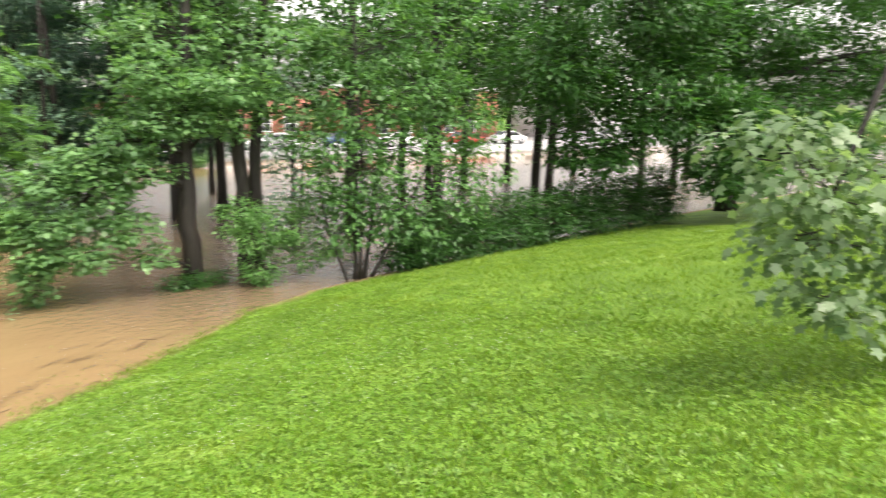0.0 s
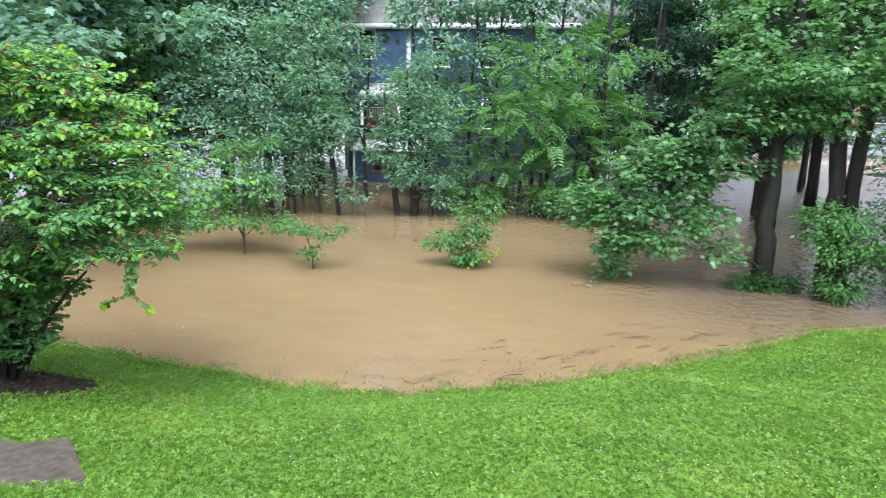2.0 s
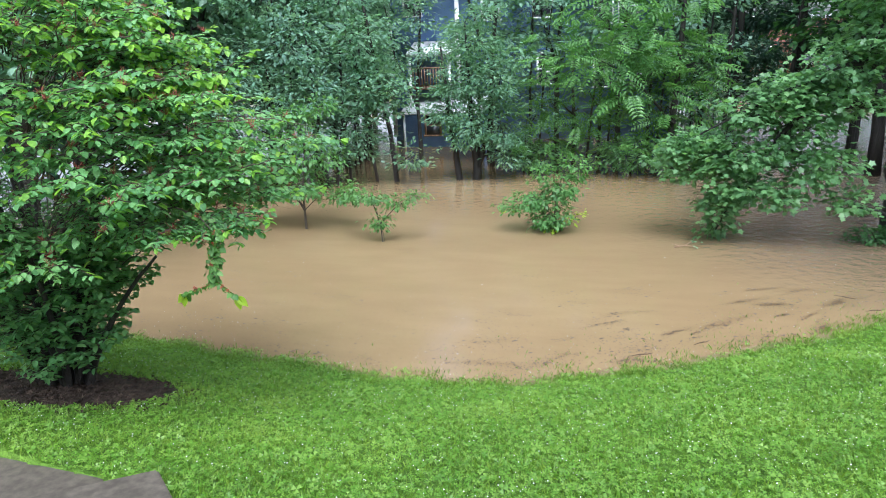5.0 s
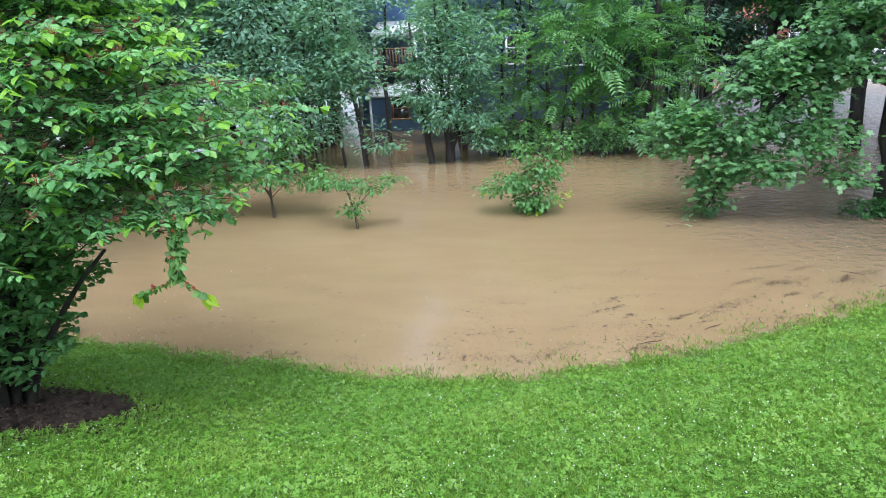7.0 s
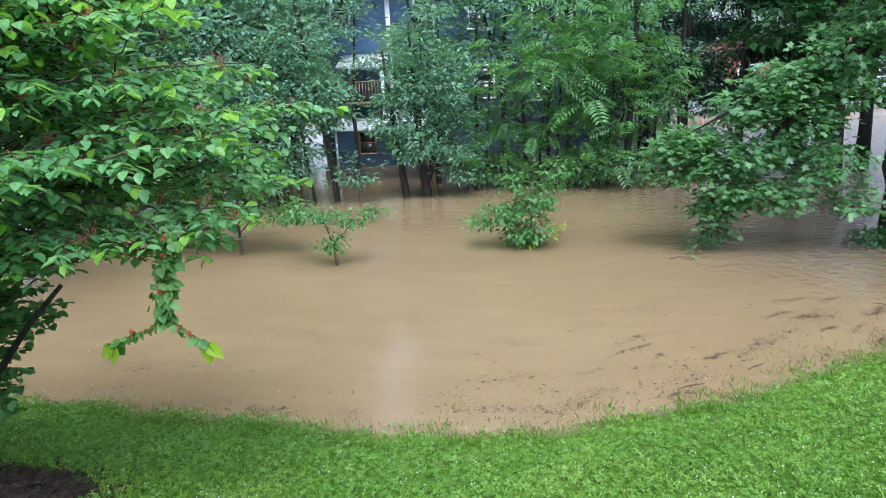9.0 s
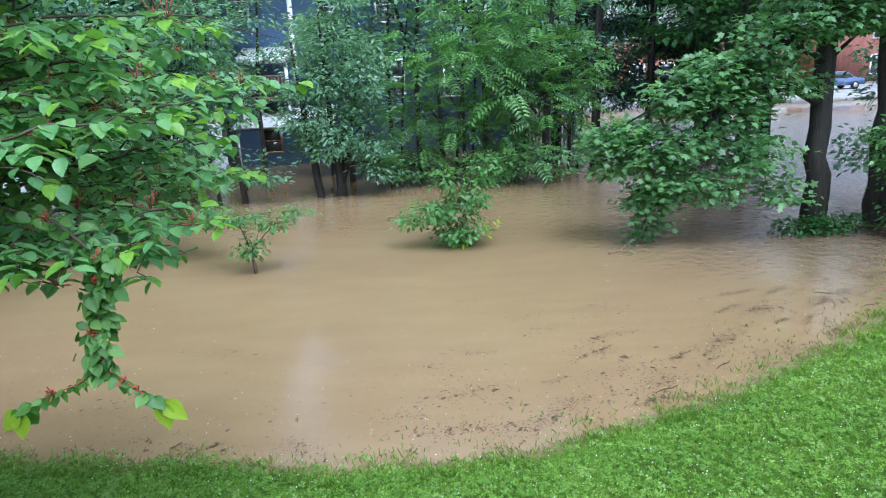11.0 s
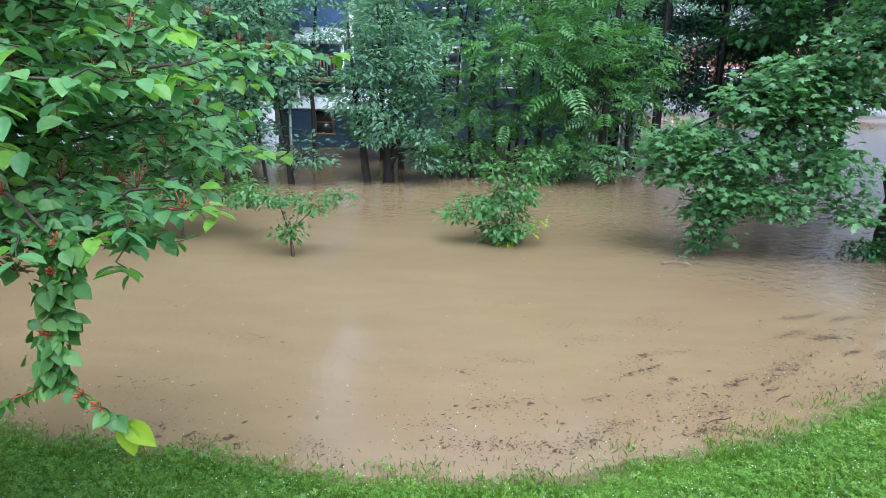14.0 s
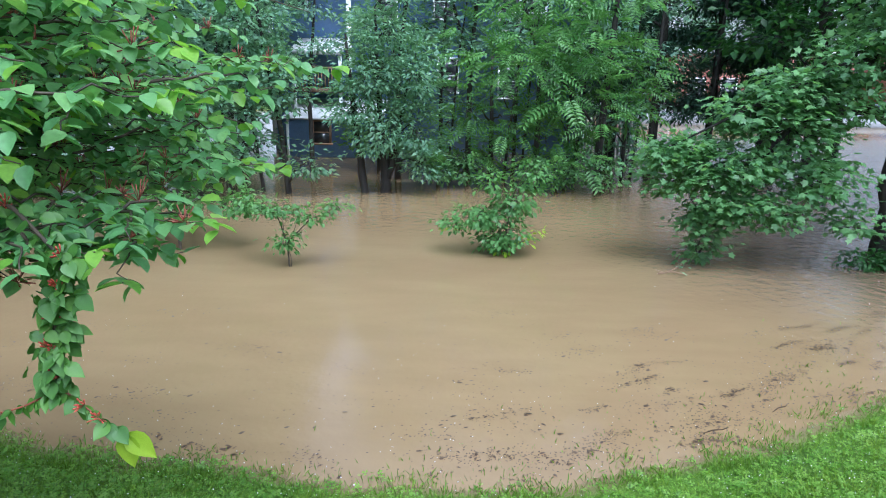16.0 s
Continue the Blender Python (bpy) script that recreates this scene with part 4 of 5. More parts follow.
for i in range(400):
    a = rng.uniform(0, 2 * math.pi)
    tier = rng.integers(0, 9)
    zt = 1.95 + tier * 0.27 + 0.05 * rng.standard_normal()
    env = math.sqrt(max(0.06, 1 - (max(0.0, zt - 2.3) / (RTOP - 2.2)) ** 2))
    out = env * rng.uniform(0.5, 1.04)
    tip = np.array([math.cos(a) * RX * out, math.sin(a) * RY * out, zt + 0.04 * out])
    root = tip * np.array([0.35, 0.35, 1]) + np.array([0, 0, -0.3 * out - 0.1])
    kind = BROAD if tip[0] > 0.4 or tip[1] < -0.9 else SIMPLE
    leafy_branch(root, tip, 0.046 if kind is BROAD else 0.06, 0.082 if kind is BROAD else 0.09, 0.16, 0.75 if zt > 2.9 else 0.25, shp=kind)
    for s in ((0.45, 0.6, 0.74, 0.88) if kind is BROAD else (0.5, 0.8)):
        b0 = root + (tip - root) * s + np.array([0, 0, 0.1])
        aa = a + rng.uniform(-1.3, 1.3)
        tt = b0 + np.array([math.cos(aa), math.sin(aa), rng.uniform(-0.12, 0.1)]) * rng.uniform(0.3, 0.6)
        leafy_branch(b0, tt, 0.046 if kind is BROAD else 0.06, 0.078 if kind is BROAD else 0.09, 0.04, 0.75 if zt > 2.9 else 0.25, shp=kind)
# upright fresh shoots on the crown
for i in range(46):
    a = rng.uniform(0, 2 * math.pi)
    r = rng.uniform(0.2, 0.95)
    b0 = np.array([math.cos(a) * RX * r, math.sin(a) * RY * r, 2.2 + 1.9 * math.sqrt(1 - r * r)])
    leafy_branch(b0, b0 + np.array([0.35 * math.cos(a), 0.3 * math.sin(a), 0.28]), 0.045, 0.085, 0.05, 1.0)
# long outer branches that reach past the crown
for root, tip, sg in (((-2.2, 2.6, 3.2), (-0.44, 2.31, 3.49), 0.1), ((-2.2, 2.5, 3.35), (-0.4, 2.32, 3.63), 0.1), ((-2.0, 2.4, 2.95), (-0.3, 2.2, 3.05), 0.08), ((-1.9, 3.2, 3.5), (-0.16, 3.8, 3.57), 0.06),
                      ((-1.9, 2.3, 2.9), (-0.55, 1.9, 3.03), 0.08), ((-1.9, 2.9, 3.0), (-0.35, 3.0, 3.15), 0.06), ((-1.9, 2.2, 3.6), (-0.6, 2.05, 3.78), 0.08), ((-1.8, 2.7, 3.7), (-0.4, 2.75, 3.85), 0.08), ((-2.0, 2.0, 2.95), (-0.85, 1.65, 3.02), 0.08), ((-2.0, 3.4, 2.9), (-0.5, 3.9, 3.0), 0.05), ((-1.8, 2.3, 4.0), (-0.55, 2.2, 4.15), 0.08)):
    r0 = np.array(root) - np.array([BX, BY, BZ])
    t0 = np.array(tip) - np.array([BX, BY, BZ])
    leafy_branch(r0, t0, 0.036, 0.075, sg, 1.0)
    for s in (0.35, 0.5, 0.65, 0.8):
        b0 = r0 + (t0 - r0) * s + np.array([0, 0, sg * 4 * s * (1 - s)])
        w = rng.uniform(0.2, 0.42)
        for sd in (-1, 1):
            leafy_branch(b0, b0 + np.array([0.6 * w, sd * w, -0.02]), 0.036, 0.07, 0.02, 0.3)
# bare dead twig
stemg.tube(curve_pts(np.array((-1.0, 2.5, 3.9)) - [BX, BY, BZ], np.array((-0.12, 3.0, 3.8)) - [BX, BY, BZ], 0.05, 9, 0.012), np.linspace(0.006, 0.002, 9), 5)
# lower skirt of foliage round the stems
for i in range(520):
    a = rng.uniform(0, 2 * math.pi)
    z0 = 0.15 + 1.75 * rng.random() ** 0.8
    r1 = 0.2 + (0.25 + 0.5 * z0) * rng.uniform(0.45, 1.1)
    leafy_branch(np.array([0.2 * math.cos(a), 0.2 * math.sin(a), z0]), np.array([r1 * math.cos(a), r1 * math.sin(a), z0 + 0.15]), 0.05, 0.085, 0.04, 0.0, False, SIMPLE if math.cos(a) < 0 else BROAD)
part("branchwork", stemg, M_twig, bush, kind="stuff")
part("foliage", leafg, M_bush, bush, kind="stuff", smooth=True)
part("young_leaves", freshg, M_fresh, bush, "fresh yellow-green shoot leaves", kind="stuff")
part("flower_stalk", redg, M_redtwig, bush, "red flower stalks", kind="stuff")

# branch hanging at the bush's edge, forked at its end
HANG = [(-1.6, 2.3, 3.1), (-1.15, 2.1, 3.2), (-0.8, 1.93, 3.15), (-0.63, 1.86, 3.02), (-0.67, 1.86, 2.85), (-0.7, 1.86, 2.7), (-0.69, 1.86, 2.6)]
FORKS = ([(-0.69, 1.86, 2.6), (-0.78, 1.84, 2.55), (-0.88, 1.82, 2.52), (-0.98, 1.8, 2.48)], [(-0.69, 1.86, 2.6), (-0.63, 1.86, 2.55), (-0.57, 1.85, 2.505), (-0.49, 1.85, 2.46)])
off = np.array([BX, BY, BZ])


def resample(pts, n):
    pts = np.array(pts, float)
    d = np.concatenate([[0], np.cumsum(np.linalg.norm(np.diff(pts, axis=0), axis=1))])
    u = np.linspace(0, d[-1], n)
    return np.stack([np.interp(u, d, pts[:, k]) for k in range(3)], -1)


bg = Geo()
hp = resample(HANG, 48)
bg.tube(hp - off, np.linspace(0.011, 0.004, 48), 6)
forks = [resample(f, 9) for f in FORKS]
hang = part("hanging_branch", bg, M_twig, bush, "hanging branch with drooping leaf pairs", smooth=True)
for f in forks:
    bg = Geo()
    bg.tube(f - off, np.linspace(0.004, 0.0018, 9), 5)
    part("fork", bg, M_redtwig, hang, "red forked twig", smooth=True)
leaf_me = []
for k in range(4):
    g = Geo()
    w = 1 + 0.12 * (k - 1.5)
    n = 6
    tv = []
    for i in range(n + 1):
        y = i / n
        half = 0.39 * w * math.sin(math.pi * min(1, y ** 0.8)) * (1 - 0.25 * y) + 0.004
        for s in (-1, -0.5, 0, 0.5, 1):
            tv.append((s * half, y, 0.10 * abs(s) * (1 - y) - 0.22 * y * y + 0.012 * math.sin(9 * y) * abs(s)))
    tf = []
    for i in range(n):
        for j in range(4):
            a0 = i * 5 + j
            tf += [(a0, a0 + 1, a0 + 6), (a0, a0 + 6, a0 + 5)]
    g.add(tv, tf)
    leaf_me.append(g.mesh("leaf", True))
young_me = leaf_me[0].copy()
for me in leaf_me:
    me.materials.append(M_bushleaf)
young_me.materials.append(M_yellow)


def put_leaf(p, axis, up, size, young=False):
    d = Vector(axis).normalized()
    s = d.cross(Vector(up)).normalized()
    n = s.cross(d)
    ob = new("leaf", young_me if young else leaf_me[int(rng.integers(4))])
    ob.parent = hang
    ob.matrix_basis = Matrix.Translation(Vector(p) - Vector(off)) @ Matrix((s, d, n)).transposed().to_4x4() @ Matrix.Scale(size, 4)


for i in range(4, 48):
    for rep in range(14 if i > 32 else 2):
        a = rng.uniform(0, 2 * math.pi) if i > 32 else (rep - 0.5) * 3.1 + 1.57
        o = np.array([math.cos(a), math.sin(a) * 0.7, -0.7 + 0.3 * rng.standard_normal()])
        put_leaf(hp[i] + np.array([0.026, 0.02, 0.012]) * rng.standard_normal(3), o, (0.5 * math.cos(a), 0.3 * math.sin(a) - 0.9, 0.9), 0.058 * rng.uniform(0.65, 1.2))
for f in forks:
    for i in range(1, 9):
        for s in (-1, 1):
            o = np.array([0.55 * s + 0.25 * (f[8][0] - f[0][0]) / 0.2, -0.35 + 0.4 * rng.standard_normal(), -0.7 + 0.35 * rng.standard_normal()])
            put_leaf(f[i], o, (0.4 * rng.standard_normal(), -0.8, 0.7), 0.066 * rng.uniform(0.6, 1.1))
    e = f[8]
    sg = 1 if f[8][0] > -0.7 else -1
    for o, sz, yg in (((0.15 * sg, -0.2, -1), 0.125, True), ((0.75 * sg, -0.1, -0.7), 0.125, True), ((-0.3 * sg, 0.3, -1), 0.10, False), ((0.2 * sg, 0.5, -0.9), 0.11, False)):
        put_leaf(e, o, (0.1, -0.9, 0.5), sz, yg)
for q in (forks[1][3], forks[1][5], forks[0][5], hp[46], hp[43], hp[40], hp[37], hp[34], hp[26]):
    sg = Geo()
    for _ in range(13):
        e = q + np.array([0.006, -0.03, 0.022]) + 0.012 * rng.standard_normal(3)
        sg.tube([q - off, (q + e) / 2 - off, (q + 4 * e) / 5 - off, e - off], [0.001, 0.0009, 0.003, 0.002], 5)
    part("berry_cluster", sg, M_berry, hang, "cluster of small red berries")

g = Geo()
nr, na = 9, 36
V = [(BX, BY, float(height(BX, BY)) + 0.12)]
for i in range(1, nr + 1):
    for j in range(na):
        a = 2 * math.pi * j / na
        r = 0.85 * i / nr * (1 + 0.14 * math.sin(3 * a + 1) + 0.09 * math.sin(7 * a) + 0.06 * math.sin(13 * a + 2))
        x, y = BX + r * 1.5 * math.cos(a), BY - 0.1 + r * math.sin(a)
        V.append((x, y, float(height(x, y)) + 0.05 * (1 - (i / nr) ** 2) - 0.03 * (i == nr) + 0.02 * rng.random()))
F = [(0, 1 + j, 1 + (j + 1) % na) for j in range(na)]
for i in range(nr - 1):
    for j in range(na):
        a0, b0 = 1 + i * na + j, 1 + i * na + (j + 1) % na
        F += [(a0, a0 + na, b0 + na), (a0, b0 + na, b0)]
g.add(V, F)
tagged(part("mulch_bed", g, M_mulch), "dark wet bark mulch under the bush", "mulch")
CH = shape([(-0.5, 0, 0), (0.5, 0, 0), (0.4, 1, 0.1), (-0.45, 0.9, 0.05)], [(0, 1, 2), (0, 2, 3)])
g = Geo()
n = 2600
a = rng.uniform(0, 2 * math.pi, n)
r = 1.02 * np.sqrt(rng.random(n))
px, py = BX + 1.5 * r * np.cos(a), BY - 0.1 + r * np.sin(a)
pos = np.stack([px, py, height(px, py) + 0.055 * (1 - np.minimum(1, r / 0.85) ** 2) + 0.012], -1)
g.leaves(CH, pos, rng.standard_normal((n, 3)) * np.array([1, 1, 0.25]), np.array([0, 0, 1.0]) + 0.3 * rng.standard_normal((n, 3)), rng.uniform(0.015, 0.05, n))
tagged(part("mulch_chips", g, M_mulch, kind="stuff"), "loose wet bark chips on the mulch bed", "bark chips")

# ---------------- concrete steps at the lawn's corner ----------------


def slab(name, label, pts, z0, z1):
    bm = bmesh.new()
    lo = [bm.verts.new((x, y, z0)) for x, y in pts]
    hi = [bm.verts.new((x, y, z1)) for x, y in pts]
    bm.faces.new(hi)
    bm.faces.new(lo[::-1])
    for i in range(len(pts)):
        j = (i + 1) % len(pts)
        bm.faces.new((lo[i], lo[j], hi[j], hi[i]))
    bmesh.ops.recalc_face_normals(bm, faces=bm.faces[:])
    bmesh.ops.bevel(bm, geom=bm.edges[:], offset=0.015, segments=2, affect="EDGES")
    me = bpy.data.meshes.new(name)
    bm.to_mesh(me)
    bm.free()
    return tagged(part(name, me, M_concrete), label, "step")


slab("concrete_step", "worn wet concrete step beside the lawn", [(-0.5, 0.5), (-1.15, 0.08), (-2.5, -0.85), (-1.5, -2.0), (0.45, -0.35)], 1.0, 1.62)
slab("concrete_step", "lower worn concrete step beside the lawn", [(-0.76, 0.345), (-1.0, 0.5), (-2.31, 0.64), (-4.3, 0.85), (-4.5, 0.1), (-2.52, -0.84)], 0.9, 1.49)

# ---------------- blue house across the flood ----------------


def siding(x0, x1, y, z0, z1, lap=0.12):
    """Lapped boards on a wall that faces -y."""
    g = Geo()
    n = max(1, int((z1 - z0) / lap))
    prof = []
    for i in range(n):
        prof += [(y - 0.022, z0 + i * lap), (y, z0 + (i + 1) * lap)]
    v = [(x, a, c) for a, c in prof for x in (x0, x1)]
    f = []
    for i in range(len(prof) - 1):
        f += [(2 * i, 2 * i + 1, 2 * i + 3), (2 * i, 2 * i + 3, 2 * i + 2)]
    g.add(v, f)
    return g


def window(parent, x0, x1, z0, z1, y, trim, tw=0.09, cross=True):
    fr = Geo()
    fr.box(x0 - tw, x0, y - 0.06, y + 0.04, z0, z1)
    fr.box(x1, x1 + tw, y - 0.06, y + 0.04, z0, z1)
    fr.box(x0 - tw, x1 + tw, y - 0.065, y + 0.04, z1, z1 + tw)
    if cross:
        zm = (z0 + z1) / 2
        fr.box(x0, x1, y - 0.045, y + 0.02, zm - 0.025, zm + 0.025)
    w = part("window_frame", fr, trim, parent)
    s = Geo()
    s.box(x0 - tw - 0.04, x1 + tw + 0.04, y - 0.11, y + 0.04, z0 - 0.07, z0)
    part("sill", s, trim, w)
    for a, c in ((z0, (z0 + z1) / 2 - 0.025), ((z0 + z1) / 2 + 0.025, z1)):
        p = Geo()
        p.box(x0, x1, y - 0.03, y - 0.02, a, c)
        part("pane", p, M_glass, w)


house = thing("blue_house", "two-storey blue clapboard house with white trim, flooded at its foot", "house", (0.3, 0, 0))
part("wall", siding(-8.2, 5.2, 30.5, -0.5, 7.4), M_siding2, house, "blue lapped siding")
g = Geo()
g.box(-8.2, 5.2, 30.51, 38, -0.5, 7.4)
part("wall", g, M_siding2, house)
g = Geo()
V = [(-8.8, 29.9, 7.45), (5.8, 29.9, 7.45), (5.8, 34.2, 10.0), (-8.8, 34.2, 10.0), (5.8, 38.5, 7.45), (-8.8, 38.5, 7.45)]
V += [(x, y, z + 0.14) for x, y, z in V]
g.add(V, [(0, 1, 2), (0, 2, 3), (3, 2, 4), (3, 4, 5), (6, 8, 7), (6, 9, 8), (9, 10, 8), (9, 11, 10), (0, 6, 7), (0, 7, 1), (1, 7, 8), (1, 8, 2), (2, 8, 10), (2, 10, 4), (0, 3, 9), (0, 9, 6), (3, 5, 11), (3, 11, 9), (5, 4, 10), (5, 10, 11), (0, 3, 5), (1, 4, 2)])
part("roof", g, M_roof, house, "grey shingled roof")
g = Geo()
g.box(-8.8, 5.8, 29.86, 29.897, 7.35, 7.6)
part("fascia", g, M_white, house, "white eaves board")
for x in (-8.2, -4.85, 5.05):
    g = Geo()
    g.box(x - 0.1, x + 0.1, 30.43, 30.47, 0.2, 7.35)
    part("corner_board", g, M_white, house, "white corner board")
for x0, z0 in ((-7.4, 5.95), (-3.6, 5.6), (-1.2, 5.6), (1.55, 5.2), (2.65, 5.2), (-1.0, 2.6), (1.6, 2.4), (3.3, 2.4)):
    window(house, x0, x0 + 0.75, z0, z0 + 1.35, 30.46, M_white)
g = Geo()
V = [(-7.0, 28.9, 4.05), (-4.9, 28.9, 4.05), (-4.9, 30.45, 4.55), (-7.0, 30.45, 4.55)]
V += [(x, y, z + 0.2) for x, y, z in V]
g.add(V, [(0, 2, 1), (0, 3, 2), (4, 5, 6), (4, 6, 7), (0, 1, 5), (0, 5, 4), (1, 2, 6), (1, 6, 5), (3, 0, 4), (3, 4, 7), (2, 3, 7), (2, 7, 6)])
part("porch_roof", g, M_tin, house, "white porch roof")
g = Geo()
g.box(-7.0, -4.9, 28.95, 30.42, 2.55, 2.7)
part("porch_deck", g, M_brown, house, "brown deck")
for x in (-6.9, -5.0):
    g = Geo()
    g.box(x - 0.06, x + 0.06, 28.98, 29.1, -0.5, 4.1)
    part("porch_post", g, M_white, house)
g = Geo()
g.box(-6.84, -5.06, 29.0, 29.06, 3.5, 3.58)
rail = part("porch_rail", g, M_brown, house, "brown wooden railing")
for i in range(12):
    x = -6.75 + i * 0.14
    g = Geo()
    g.box(x - 0.025, x + 0.025, 29.0, 29.05, 2.7, 3.5)
    part("baluster", g, M_brown, rail)

shed = thing("blue_lean_to", "low blue clapboard lean-to with pale metal roof in flood water", "outbuilding", (0.3, 0, -0.08))
part("wall", siding(-6.95, -3.3, 28.0, -0.5, 1.62), M_siding, shed, "blue lapped siding")
g = Geo()
g.box(-6.95, -3.3, 28.003, 30.3, -0.5, 1.6)
part("wall", g, M_siding, shed)
g = Geo()
V = [(-7.15, 27.75, 1.6), (-3.1, 27.75, 1.6), (-3.1, 30.4, 2.25), (-7.15, 30.4, 2.25)]
V += [(x, y, z + 0.07) for x, y, z in V]
g.add(V, [(0, 2, 1), (0, 3, 2), (4, 5, 6), (4, 6, 7), (0, 1, 5), (0, 5, 4), (1, 2, 6), (1, 6, 5), (3, 0, 4), (3, 4, 7), (2, 3, 7), (2, 7, 6)])
part("roof", g, M_tin, shed, "pale metal roof")
g = Geo()
g.box(-7.05, -6.95, 27.95, 28.05, -0.5, 1.58)
part("corner_board", g, M_white, shed)
window(shed, -5.92, -5.3, 0.66, 1.52, 27.95, M_tan)

fence = thing("lattice_fence", "white wooden fence beside the house", "fence")
for i in range(16):
    g = Geo()
    x = 5.3 + i * 0.16
    g.box(x, x + 0.08, 30.2, 30.23, -0.2, 2.4)
    part("picket", g, M_white, fence)
for z in (1.7, 2.25):
    g = Geo()
    g.box(5.25, 7.85, 30.234, 30.27, z, z + 0.09)
    part("rail", g, M_white, fence)

# ---------------- parking area, cars and brick buildings ----------------
g = Geo()
g.box(12, 110, 49.5, 76, -0.3, 0.36)
tagged(part("pavement", g, M_asphalt), "wet pale paved parking area beyond the flood", "pavement", kind="structure")


def car(x, y, rot, paintmat, label):
    ob = thing("parked_car", label, "car", (x, y, 0.36), "parked cars")
    ob.rotation_euler = (0, 0, radians(rot))
    prof = [(-2.2, 0.35), (-2.25, 0.75), (-2.1, 0.95), (-1.55, 1.0), (-0.95, 1.45), (0.6, 1.48), (1.25, 1.0), (2.0, 0.88), (2.25, 0.7), (2.22, 0.35)]
    n = len(prof)
    V = []
    for yy, sc in ((-0.86, 1.0), (0.86, 1.0)):
        for px, pz in prof:
            V.append((px, yy * (0.80 if pz > 1.2 else 1), pz))
    F = [(i, (i + 1) % n, (i + 1) % n + n) for i in range(n)] + [(i, (i + 1) % n + n, i + n) for i in range(n)]
    F += [(0, i + 1, i) for i in range(1, n - 1)] + [(n, n + i, n + i + 1) for i in range(1, n - 1)]
    g = Geo()
    g.add(V, F)
    part("body", g, paintmat, ob)
    for s in (-1, 1):
        g = Geo()
        V = [(-1.4, s * 0.862, 1.02), (1.1, s * 0.862, 1.02), (0.55, s * 0.72, 1.41), (-0.92, s * 0.72, 1.39)]
        V += [(a, b2 + s * 0.012, c2) for a, b2, c2 in V]
        g.add(V, [(4, 5, 6), (4, 6, 7), (0, 2, 1), (0, 3, 2), (0, 1, 5), (0, 5, 4), (2, 3, 7), (2, 7, 6)])
        part("side_window", g, M_glass, ob)
        for wx2 in (-1.35, 1.35):
            g = Geo()
            g.tube([(wx2, s * 0.7, 0.33), (wx2, s * 0.9, 0.33)], [0.33, 0.33], 16)
            w = part("wheel", g, M_tyre, ob)
            g = Geo()
            g.tube([(wx2, s * 0.88, 0.33), (wx2, s * 0.91, 0.33)], [0.2, 0.19], 12)
            part("rim", g, M_rim, w)
    for xx, zz in ((1.0, 1), (-1.3, -1)):
        g = Geo()
        x2 = (0.66, 1.2) if zz > 0 else (-1.0, -1.5)
        V = [(x2[0], -0.6, 1.44), (x2[0], 0.6, 1.44), (x2[1], 0.72, 1.06), (x2[1], -0.72, 1.06)]
        V = [(a + 0.015 * zz, b2, c2) for a, b2, c2 in V] + [(a + 0.035 * zz, b2, c2) for a, b2, c2 in V]
        g.add(V, [(4, 5, 6), (4, 6, 7), (0, 2, 1), (0, 3, 2)])
        part("windscreen", g, M_glass, ob)
    return ob


P_white, P_silver, P_blue, P_red = paint("white_car_paint", (0.75, 0.75, 0.75)), paint("silver_car_paint", (0.45, 0.46, 0.48)), paint("blue_car_paint", (0.05, 0.09, 0.2)), paint("red_car_paint", (0.4, 0.04, 0.03))
for i, (x, y, r, m, lab) in enumerate(((24, 57, 5, P_white, "white parked car on wet pavement"), (29.5, 58, 2, P_silver, "silver parked car on wet pavement"), (36, 58, 8, P_blue, "dark blue parked car on wet pavement"),
                                      (42, 57, 0, P_white, "white parked car on wet pavement"), (20, 61, 80, P_silver, "silver parked car on wet pavement"), (50, 56, 4, P_red, "red parked car on wet pavement"), (57, 57, 4, P_white, "white parked car on wet pavement"))):
    car(x, y, r, m, lab)


def brick_block(x0, x1, y, z1, label, mat):
    ob = thing("brick_building", label, "building", (x0, y, 0))
    g = Geo()
    g.box(0, x1 - x0, 0, 14, 0, z1)
    part("wall", g, mat, ob)
    g = Geo()
    g.box(-0.2, x1 - x0 + 0.2, -0.25, 14.2, z1 + 0.003, z1 + 0.5)
    part("roof", g, M_white, ob, "white parapet band")
    n = int((x1 - x0) / 3.4)
    for i in range(n):
        for zz in (1.1, 4.6):
            if zz + 1.8 < z1:
                xx = 0.9 + i * 3.4
                window(ob, xx, xx + 1.5, zz, zz + 1.8, -0.03, M_white, 0.14)
    return ob


brick_block(17, 42, 78, 5.6, "long red brick building with white window trim", M_brick)
brick_block(46, 66, 70, 6.5, "red brick building with white roof band", M_brick)
brick_block(72, 96, 60, 8.5, "pale building with white roof band", M_white)

tree("island_shrub", "rounded green shrub at the parking area's edge", [[(17.8, 46.0, -0.6, 0.06), (17.8, 46.0, 1, 0.03)]], [(17.4, 45.8, 0.7, 0.9, 0.8, 0.6, 26), (18.6, 45.8, 0.8, 0.9, 0.8, 0.7, 26)], SIMPLE, 0.25, M_maple, per=26, rad=0.3, category="shrub")

# ---------------- drift on the water ----------------
STICK = shape([(-0.1, 0, 0), (0.12, 0.05, 0), (0.14, 0.5, 0.05), (0.0, 1, 0.02), (-0.12, 0.55, 0.06)], [(0, 1, 2), (0, 2, 4), (4, 2, 3)])
g = Geo()
n = 10000
NC = 130
cl = (rng.random(n) ** 1.5 * NC).astype(int)
